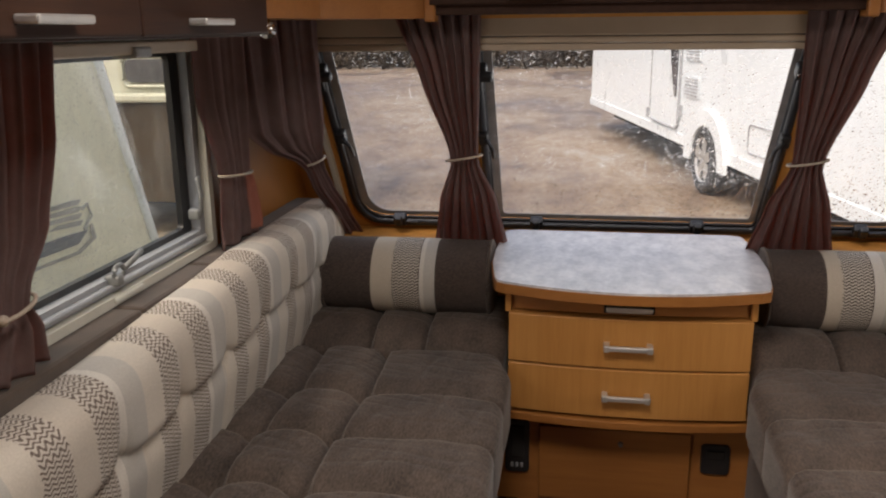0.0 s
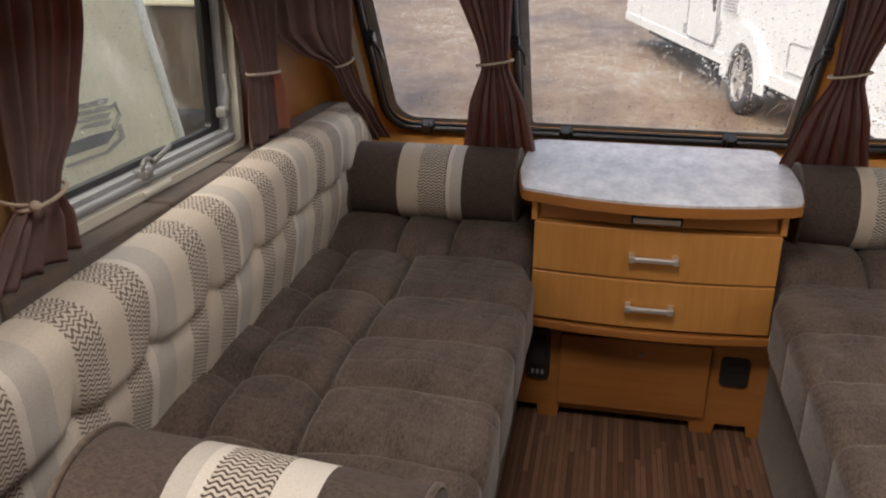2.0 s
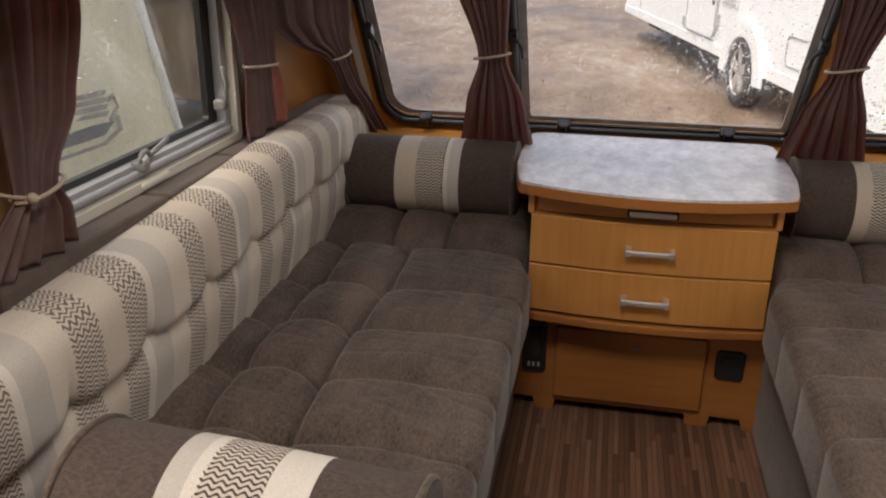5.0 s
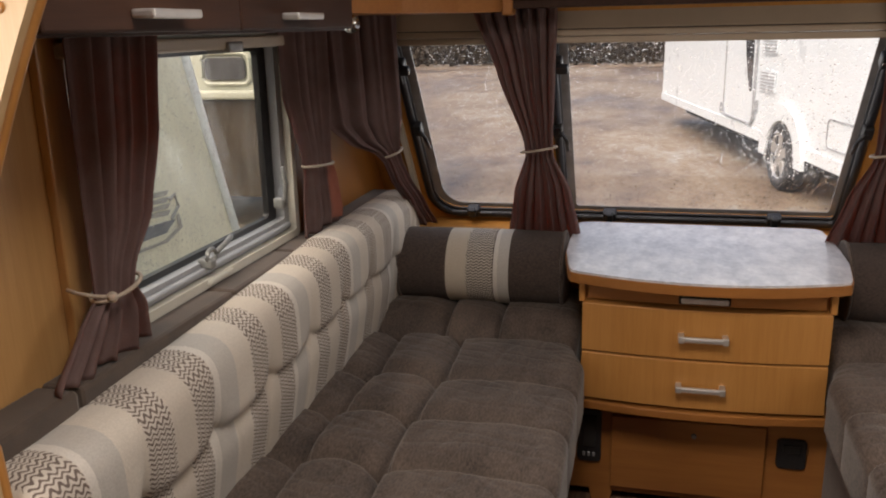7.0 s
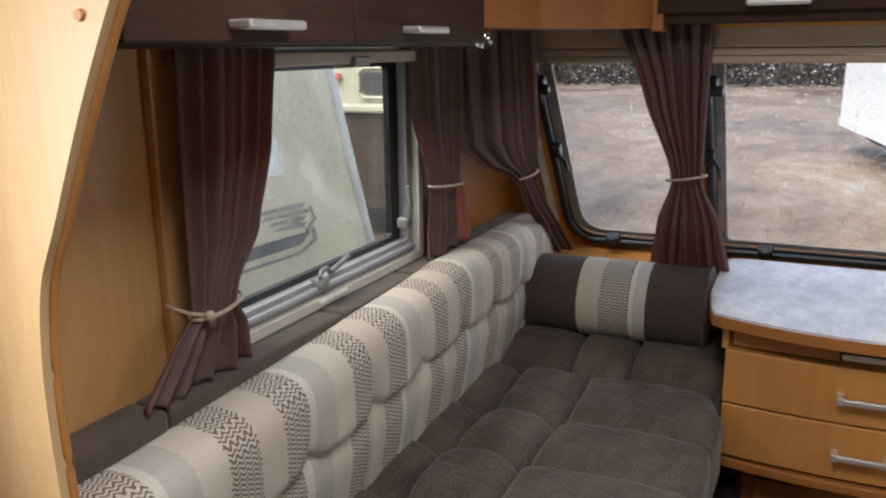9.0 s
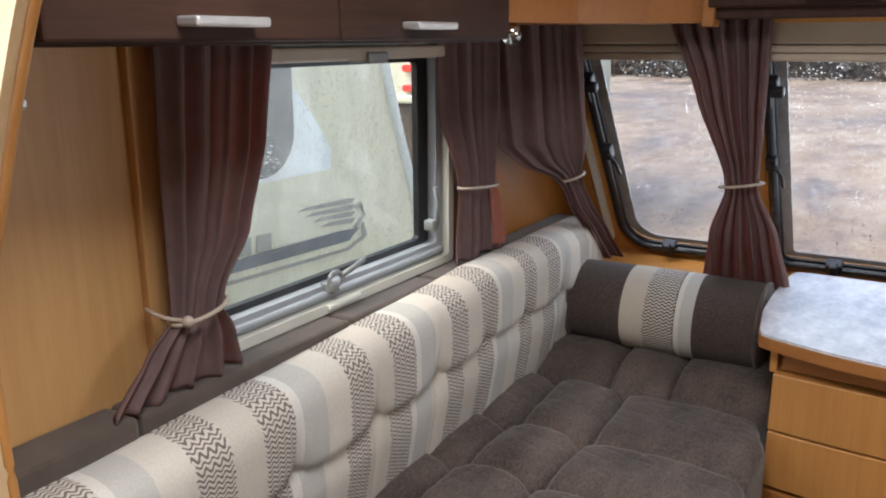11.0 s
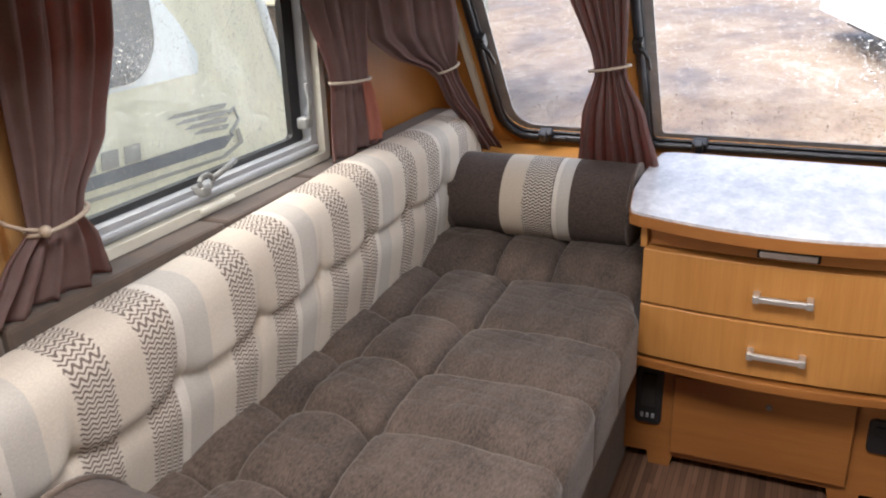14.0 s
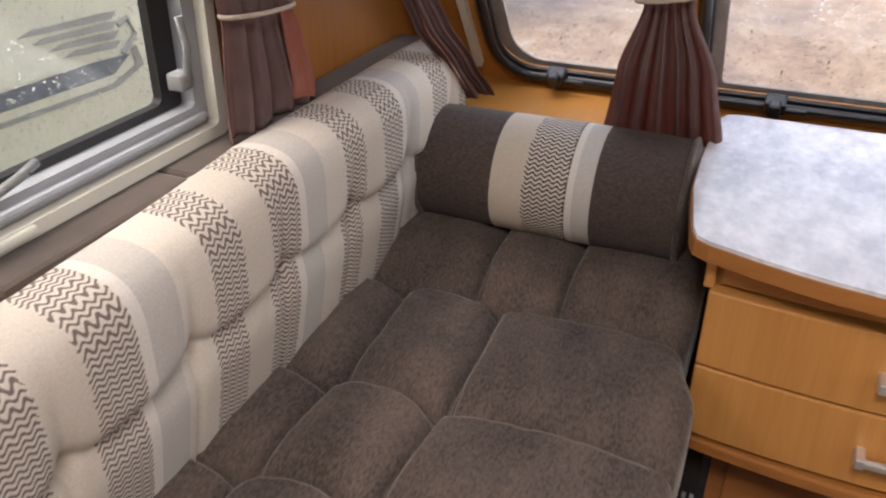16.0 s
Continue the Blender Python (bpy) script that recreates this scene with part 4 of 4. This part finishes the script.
# between the front windows
for s, note in ((-1, " between front windows"), (1, " between front windows")):
    off = 0.0 if s < 0 else 0.012
    curtain(CL + note, [(1.325, (s * 0.592, 0.135), (s * 0.378, 0.145), 0.8), (1.15, (s * 0.535, 0.18), (s * 0.388, 0.19), 0.9), (0.965, (s * 0.475, 0.235), (s * 0.398, 0.24), 0.55), (0.93, (s * 0.470, 0.24), (s * 0.395, 0.245), 0.55), (0.83, (s * 0.505, 0.26), (s * 0.350, 0.27), 0.9), (0.672, (s * (0.540 + off), 0.37), (s * 0.328, 0.38), 1.0)], 6, ((s * 0.434, 0.238, 0.948), 0.048, 0.026, 0.008, 0.0), amp=0.014)


# ---- overhead lockers, corner trim and spot lamp ----
LZ = 1.270


def locker(x0, x1, y0, y1, face, label, doors, handles, zb=LZ):
    """An overhead unit; face: 'X' or 'Y', the way its doors look (towards +x or -y)."""
    lo = thing("overhead_locker", ((x0 + x1) / 2, (y0 + y1) / 2, zb), label, "locker", "overhead lockers")
    part("body", box(x0, x1, y0, y1, zb, 1.75, 0.003), WALNUT, lo)
    for a, b in doors:
        if face == "X":
            sx = 1 if x1 < 0 else -1
            f = x1 if sx > 0 else x0
            part("door", box(min(f, f + sx * 0.018), max(f, f + sx * 0.018), a + 0.002, b - 0.002, zb + 0.004, 1.70, 0.004), WALNUT, lo)
        else:
            part("door", box(a + 0.002, b - 0.002, y0 - 0.018, y0, zb + 0.022, 1.70, 0.004), WALNUT, lo)
    for c in handles:
        if face == "X":
            sx = 1 if x1 < 0 else -1
            f = (x1 if sx > 0 else x0) + sx * 0.018
            part("handle", box(min(f, f + sx * 0.032), max(f, f + sx * 0.032), c - 0.055, c + 0.055, zb + 0.020, zb + 0.031, 0.003), STEEL, lo, "brushed steel lip handle")
        else:
            part("handle", box(c - 0.062, c + 0.062, y0 - 0.05, y0 - 0.017, zb + 0.034, zb + 0.047, 0.004), STEEL, lo, "brushed steel lip handle")
    return lo


locker(-0.985, -0.755, -1.255, -0.34, "X", "dark walnut overhead locker above the side window", ((-1.255, -0.825), (-0.825, -0.34)), (-1.046, -0.63))
locker(0.755, 0.985, -1.255, -0.34, "X", "dark walnut overhead locker above the side window", ((-1.255, -0.825), (-0.825, -0.34)), (-1.046, -0.63))
locker(-0.49, 0.49, 0.06, 0.12, "Y", "dark walnut front locker above the windows", ((-0.49, 0.03), (0.03, 0.49)), (-0.24, 0.30), 1.312)
for s in (-1, 1):
    co = thing("corner_shelf", (s * 0.8, 0.0, 1.305), "orange beech corner unit between the lockers", "corner shelf", kind="structure")
    pts = [Vector((s * 0.985, -0.34, 1.305)), Vector((s * 0.765, -0.34, 1.305)), Vector((s * 0.70, -0.12, 1.305)), Vector((s * 0.60, 0.02, 1.305)), Vector((s * 0.49, 0.075, 1.305)), Vector((s * 0.49, 0.16, 1.305)), Vector((s * 0.985, 0.16, 1.305))]
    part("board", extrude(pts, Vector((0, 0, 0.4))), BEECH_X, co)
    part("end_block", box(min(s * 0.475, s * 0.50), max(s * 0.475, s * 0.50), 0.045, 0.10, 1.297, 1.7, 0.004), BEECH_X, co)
# blind cassette over the three front windows
bl = thing("blind_cassette", (0, 0.2, 1.225), "beige roller blind cassette over the front windows", "blind", kind="structure")
for z0, z1, y0 in ((1.262, 1.350, 0.178), (1.244, 1.26, 0.186), (1.226, 1.243, 0.194)):
    part("rail", box(-0.865, 0.865, y0, 0.245, z0, z1, 0.004), BLIND, bl)
sp = thing("spot_lamp", (-0.785, -0.27, 1.285), "small chrome spot lamp below the corner shelf", "lamp")
bm = tube([(-0.80, -0.285, 1.305), (-0.79, -0.28, 1.297), (-0.782, -0.272, 1.293)], 0.007, 8)
part("arm", bm, CHROME, sp, smooth=True)
bm = bmesh.new()
bmesh.ops.create_cone(bm, cap_ends=True, segments=18, radius1=0.019, radius2=0.012, depth=0.045, matrix=look((-0.772, -0.262, 1.289), (-0.4, -1.2, 1.0)))
part("head", bm, CHROME, sp, smooth=True)

# ---- curved partition at the rear end of the bench ----
edge = [(-0.60, 1.92), (-0.62, 1.55), (-0.665, 1.40), (-0.722, 1.305), (-0.774, 1.205), (-0.822, 1.10), (-0.854, 1.03), (-0.867, 0.95), (-0.869, 0.86), (-0.864, 0.75), (-0.850, 0.45), (-0.85, 0.0)]
fine = []
for i in range(len(edge) - 1):
    p0, p1, p2, p3 = (edge[max(0, min(len(edge) - 1, i + j))] for j in (-1, 0, 1, 2))
    for k in range(5):
        q = k / 5
        fine.append(tuple(0.5 * (2 * b + (c - a) * q + (2 * a - 5 * b + 4 * c - d) * q * q + (3 * b - a - 3 * c + d) * q ** 3) for a, b, c, d in zip(p0, p1, p2, p3)))
edge = fine + [edge[-1]]
pts = [Vector((-0.985, -1.285, 1.92))] + [Vector((x, -1.285, z)) for x, z in edge] + [Vector((-0.985, -1.285, 0.0))]
pa = thing("partition", (-0.93, -1.27, 0), "pale beech partition with a curved edge", "partition", kind="structure")
part("panel", extrude(pts, Vector((0, 0.020, 0))), BEECH_PALE, pa)
part("lipping", tube([(x - 0.001, -1.268, z) for x, z in edge], 0.006, 8), BEECH, pa, "darker beech edge lipping", smooth=True)
bm = bmesh.new()
bmesh.ops.create_cone(bm, cap_ends=True, segments=14, radius1=0.006, radius2=0.005, depth=0.004, matrix=pose(-0.755, -1.287, 1.30, 90))
part("screw_cap", bm, BEECH, pa)
br = thing("wall_bracket", (-0.97, -1.18, 1.205), "small grey bracket on the wall under the locker", "bracket")
part("lip", box(-0.985, -0.945, -1.215, -1.145, 1.200, 1.212, 0.003), STEEL, br)
part("block", box(-0.985, -0.955, -1.215, -1.145, 1.213, 1.236, 0.004), BLACK, br)
po = box(-0.985, -0.9685, -0.986, -0.930, 0.7885, 1.285, 0.003)
solo("trim", po, WALLB, "beech upright trim beside the side window", "trim")

# ---- outside ----
GZ = -0.35
solo("ground", box(-300, 300, -200, 600, GZ - 0.2, GZ), YARD, "wet brown gravel and concrete yard", "ground")


def wheel(c, r, w, parent, out):
    wh = part("wheel", bmesh.new(), TYRE, parent)
    wh.location = Vector(c) - origin_of(parent)
    bm = bmesh.new()
    prof = [(r * 0.66, -w / 2), (r * 0.93, -w / 2), (r, -w * 0.3), (r, w * 0.3), (r * 0.93, w / 2), (r * 0.66, w / 2)]
    n = 36
    rings = [[bm.verts.new(Vector(c) + out * o + Vector((0, 0, 1)) * q * math.cos(2 * math.pi * k / n) + out.cross(Vector((0, 0, 1))) * q * math.sin(2 * math.pi * k / n)) for q, o in prof] for k in range(n)]
    for k in range(n):
        for j in range(len(prof)):
            bm.faces.new((rings[k][j], rings[k][(j + 1) % 6], rings[(k + 1) % n][(j + 1) % 6], rings[(k + 1) % n][j]))
    part("tyre", bm, TYRE, wh, smooth=True)
    up, sd = Vector((0, 0, 1)), out.cross(Vector((0, 0, 1)))
    bm = bmesh.new()
    for k in range(5):
        a = 2 * math.pi * k / 5
        d, e = up * math.cos(a) + sd * math.sin(a), -up * math.sin(a) + sd * math.cos(a)
        o = Vector(c) + out * (w * 0.42)
        extrude([o + d * 0.05 * r + e * 0.12 * r, o + d * 0.68 * r + e * 0.16 * r, o + d * 0.68 * r - e * 0.16 * r, o + d * 0.05 * r - e * 0.12 * r], -out * 0.03, bm)
    tube([Vector(c) + out * (w * 0.40) + (up * math.cos(2 * math.pi * k / 30) + sd * math.sin(2 * math.pi * k / 30)) * r * 0.67 for k in range(30)], r * 0.05, 6, True, bm)
    part("rim", bm, STEEL, wh, "five-spoke alloy rim")


def white_caravan():
    """The white touring van across the yard; its near side faces the front windows."""
    far, near = Vector((-0.05, 12.9, 0)), Vector((2.75, -2.2, 0))
    run = (near - far)
    L = run.length
    d = run.normalized()
    out = Vector((d.y, -d.x, 0))
    if out.x > 0:
        out = -out
    van = thing("caravan", tuple(far + run * 0.5 - out * 1.1 + Vector((0, 0, GZ))), "white touring caravan parked across the wet yard", "caravan", "parked caravans")
    zb, zt = 0.055, 2.5

    def at(u, z, o=0.0):
        return far + d * u + out * o + Vector((0, 0, z))
    bm = extrude([at(0.40, zb), at(L, zb), at(L, zt), at(0.50, zt)], -out * 2.2)
    part("body", bm, VAN, van)
    part("skirt", extrude([at(0.38, zb - 0.02, 0.012), at(L, zb - 0.02, 0.012), at(L, zb + 0.09, 0.012), at(0.38, zb + 0.09, 0.012)], -out * 0.02), VAN, van)
    part("chassis", extrude([at(0.4, GZ + 0.16, -0.4), at(L, GZ + 0.16, -0.4), at(L, zb, -0.4), at(0.4, zb, -0.4)], -out * 1.4), TYRE, van)
    u = 6.38
    # arch, wheel
    arch = [at(u + 0.43 * math.cos(radians(a)), zb - 0.09 + 0.37 * math.sin(radians(a)), 0.020) for a in range(0, 181, 10)]
    # flat dark plate paints the shade inside the wheel well
    part("wheel_well_shade", extrude(arch, -out * 0.03), RECESS_SHADE, van)
    flare = [(u + k * math.cos(radians(a)), zb - 0.12 + q * math.sin(radians(a))) for k, q, r in ((0.43, 0.40, range(0, 181, 10)), (0.62, 0.55, range(180, -1, -10))) for a in r]
    part("arch_flare", extrude([at(p, q, 0.040) for p, q in flare], -out * 0.04, bevel=0.012), VAN, van, "moulded white wheel arch")
    part("arch_trim", tube(arch, 0.020, 8), VAN, van, smooth=True)
    wheel(at(u, GZ + 0.34, -0.05), 0.34, 0.19, van, out)
    # door with window
    door = part("door", extrude([at(p, q, 0.02) for p, q in rounded(4.26, 5.42, zb + 0.13, 1.9, 0.12)], -out * 0.02), VAN, van)
    part("door_seal", tube([at(p, q, 0.018) for p, q in rounded(4.26, 5.42, zb + 0.13, 1.9, 0.12)], 0.016, 6, True), GREY, door)
    part("door_window", extrude([at(p, q, 0.03) for p, q in ((4.98, 1.65), (5.00, 1.20), (5.08, 0.90), (5.18, 0.68), (5.27, 0.53), (5.31, 0.53), (5.33, 0.57), (5.33, 1.65))], -out * 0.012), SMOKED, door)
    part("hinge", box(-0.02, 0.02, -0.02, 0.02, -0.06, 0.06, 0.004, m=Matrix.Translation(at(4.16, zb + 0.20, 0.02))), GREY, van)
    part("hinge", box(-0.02, 0.02, -0.02, 0.02, -0.06, 0.06, 0.004, m=Matrix.Translation(at(5.50, zb + 0.34, 0.02))), GREY, van)
    # vents with slats, locker door line, lower rail
    for z0 in (0.56, 0.94):
        ve = part("vent", extrude([at(p, q, 0.016) for p, q in rounded(5.58, 6.06, z0, z0 + 0.22, 0.02)], -out * 0.01), VAN, van)
        for k in range(6):
            part("slat", extrude([at(5.61, z0 + 0.02 + 0.033 * k, 0.024), at(6.03, z0 + 0.02 + 0.033 * k, 0.024), at(6.03, z0 + 0.032 + 0.033 * k, 0.024), at(5.61, z0 + 0.032 + 0.033 * k, 0.024)], -out * 0.01), GREY, ve)
    part("locker_door", tube([at(p, q, 0.006) for p, q in rounded(7.45, 8.35, 0.22, 0.46, 0.05)], 0.007, 6, True), GREY, van)
    return van


white_caravan()


def cream_caravan():
    """The van beside the side window, parked alongside: flat side with a raked front edge and decals."""
    X = -1.68
    van = thing("caravan", (X - 1.1, -1.5, GZ), "cream caravan parked close beside the side window", "caravan", "parked caravans")

    def at(y, z, o=0.0):
        return Vector((X + o, y, z))
    side = [at(-5.0, -0.05), at(0.95, -0.05), at(0.985, 0.1), at(0.94, 0.30), at(0.815, 0.55), at(0.665, 0.95), at(0.56, 1.25), at(0.50, 1.7), at(0.30, 2.1), at(-5.0, 2.15)]
    part("body", extrude(side, Vector((-2.2, 0, 0))), VAN_CREAM, van)
    part("edge_trim", tube([p + Vector((0.004, 0, 0)) for p in side[1:9]], 0.018, 8), VAN, van, "white awning rail", smooth=True)
    # white sweep, smoked window with rounded end
    sweep = [at(-1.2, 0.885, 0.002), at(0.28, 0.885, 0.002), at(0.29, 0.94, 0.002), at(0.23, 1.03, 0.002), at(0.12, 1.15, 0.002), at(0.06, 1.30, 0.002), at(-1.2, 1.30, 0.002)]
    part("white_sweep", extrude(sweep, Vector((0.004, 0, 0))), VAN, van, "white painted sweep")
    win = part("window", extrude([at(y, z, 0.004) for y, z in rounded(-1.3, 0.11, 0.90, 1.75, 0.13, 8)], Vector((0.014, 0, 0)), bevel=0.004), SMOKED, van)
    # decal: bar with swept tail, wing strokes, letter blocks left plain
    z = lambda y: 0.652 - 0.03 * (y + 0.10)
    bar = [at(-0.55, z(-0.55), 0.003), at(0.36, z(0.36), 0.003), at(0.42, z(0.42) + 0.035, 0.003), at(0.30, z(0.30) + 0.04, 0.003), at(-0.55, z(-0.55) + 0.03, 0.003)]
    part("decal_bar", extrude(bar, Vector((0.002, 0, 0))), NAVY, van, "navy decal bar")
    part("decal_line", extrude([at(-0.55, z(-0.55) - 0.030, 0.003), at(0.36, z(0.36) - 0.032, 0.003), at(0.46, z(0.46), 0.003), at(0.445, z(0.44) + 0.05, 0.003), at(0.43, z(0.43) + 0.045, 0.003), at(0.435, z(0.43) + 0.005, 0.003), at(0.35, z(0.35) - 0.022, 0.003), at(-0.55, z(-0.55) - 0.018, 0.003)], Vector((0.002, 0, 0))), SILVER, van)
    for k in range(4):
        yy, zz = 0.12 + 0.035 * k, z(0.2) + 0.055 + 0.022 * (3 - k)
        part("decal_stroke", extrude([at(yy, zz + 0.012, 0.003), at(0.38, zz - 0.004, 0.003), at(0.40, zz + 0.010, 0.003), at(0.36, zz + 0.014, 0.003), at(yy + 0.04, zz + 0.020, 0.003)], Vector((0.002, 0, 0))), SILVER, van)
    part("decal_curl", tube([at(0.40, z(0.4) + 0.04, 0.003), at(0.45, z(0.4) + 0.075, 0.003), at(0.43, z(0.4) + 0.115, 0.003), at(0.40, z(0.4) + 0.105, 0.003)], 0.006, 6), SILVER, van)
    for k in range(6):
        y0 = -0.47 + 0.082 * k
        part("decal_block", extrude([at(y0, z(y0) + 0.040, 0.003), at(y0 + 0.06, z(y0 + 0.06) + 0.040, 0.003), at(y0 + 0.065, z(y0 + 0.06) + 0.088, 0.003), at(y0 + 0.006, z(y0) + 0.088, 0.003)], Vector((0.002, 0, 0))), SILVER, van)
    return van


cream_caravan()


def far_caravan():
    """A pale van end seen past the raked edge of its neighbour."""
    van = thing("caravan", (-4.6, 5.2, GZ), "pale caravan end with a dark window, further along the row", "caravan", "parked caravans")
    pts = [Vector((x, 4.2, z)) for x, z in rounded(-6.0, -2.98, -0.02, 2.2, 0.1)]
    part("body", extrude(pts, Vector((0, 2.0, 0))), VAN_DULL, van)
    part("lower_panel", box(-5.9, -3.02, 4.17, 4.199, -0.05, 0.74, 0.01), HEDGE, van, "dark lower panel")
    part("bumper_rail", box(-6.0, -2.98, 4.12, 4.199, 0.75, 0.82, 0.02), VAN_DULL, van, "pale rail")
    part("window", extrude([Vector((x, 4.198, z)) for x, z in rounded(-3.66, -3.30, 0.90, 1.08, 0.05)], Vector((0, -0.02, 0)), bevel=0.004), SMOKED, van)
    part("window_frame", tube([Vector((x, 4.19, z)) for x, z in rounded(-3.69, -3.27, 0.87, 1.11, 0.06)], 0.016, 6, True), VAN_DULL, van)
    for z in (0.845, 1.01):
        part("tail_lamp", extrude([Vector((x, 4.19, q)) for x, q in rounded(-4.06, -3.92 + (0.06 if z > 1 else 0), z, z + 0.06, 0.028)], Vector((0, -0.03, 0)), bevel=0.006), RED, van, "red tail lamp")
    return van


far_caravan()
bm = bmesh.new()
rng = random.Random(4)
for k in range(14000):
    x, dep = rng.uniform(-45, 30), rng.uniform(0, 2.5)
    z = GZ + rng.uniform(0, 2.6) * (0.75 + 0.25 * math.sin(x * 0.7))
    c, r = Vector((x, 33 + dep, z)), rng.uniform(0.07, 0.2)
    a = [Vector((rng.uniform(-1, 1), rng.uniform(-1, 1), rng.uniform(-1, 1))) * r for _ in range(4)]
    bm.faces.new([bm.verts.new(c + q) for q in a[:3]])
    bm.faces.new([bm.verts.new(c + q) for q in (a[1], a[2], a[3])])
box(-45, 30, 35.6, 36, GZ, GZ + 2.6, bm=bm)
solo("hedge", bm, HEDGE, "dark leafy hedge at the far side of the yard", "hedge", "stuff", (0, 33, GZ))

drop_mat = bpy.data.materials.new("rain_drop")
drop_mat.use_nodes = True
dn, dl = links_of(drop_mat)
dn["Principled BSDF"].inputs["Roughness"].default_value = 0.05
dn["Principled BSDF"].inputs["Transmission Weight"].default_value = 1.0
dn["Principled BSDF"].inputs["IOR"].default_value = 1.33
rng = random.Random(11)
bm = bmesh.new()


def drop(place, u, v, r, long=1.0):
    """A flattened bead on a pane; long: how far it has run down."""
    tip = bm.verts.new(place(u, v, r * 0.6))
    ring = [bm.verts.new(place(u + r * math.cos(a), v + r * long * (0.8 if math.sin(a) > 0 else 1.0) * math.sin(a), 0)) for a in (0, 0.9, 1.57, 2.24, 3.14, 4.04, 4.71, 5.38)]
    for i in range(8):
        bm.faces.new((ring[i], ring[(i + 1) % 8], tip))


def on_front(u, v, d):
    return front_at(u, v, 0.0235 + d)


def on_side(u, v, d):
    return Vector((-WALL - 0.0455 - d, u, v))


for x0, x1 in PANES:
    for k in range(int((x1 - x0) * 11000)):
        x, z = rng.uniform(x0 + 0.02, x1 - 0.02), rng.uniform(Z0 + 0.03, Z1 - 0.03)
        if x < 0.12 and rng.random() < 0.5:
            continue
        drop(on_front, x, z, 0.0008 + (0.0022 if x > 0.1 else 0.0014) * rng.random() ** 4, 1.1)
    for k in range(int((x1 - x0) * 34)):
        x, z, r = rng.uniform(x0 + 0.03, x1 - 0.03), rng.uniform(Z0 + 0.06, Z1 - 0.06), rng.uniform(0.0009, 0.0016)
        drop(on_front, x, z, r, rng.uniform(3, 9))
        drop(on_front, x + rng.uniform(-0.001, 0.001), z - 0.014, r * 1.5, 1.3)
for k in range(4600):
    drop(on_side, rng.uniform(-0.87, -0.20), rng.uniform(0.85, 1.22), 0.0006 + 0.0007 * rng.random() ** 3, 1.3)
rd = solo("raindrops", bm, drop_mat, "fine raindrops on the outside of the panes", "raindrops", "stuff", tuple(front_at(0, 0.9, 0.024)), True)
rd.visible_shadow = False
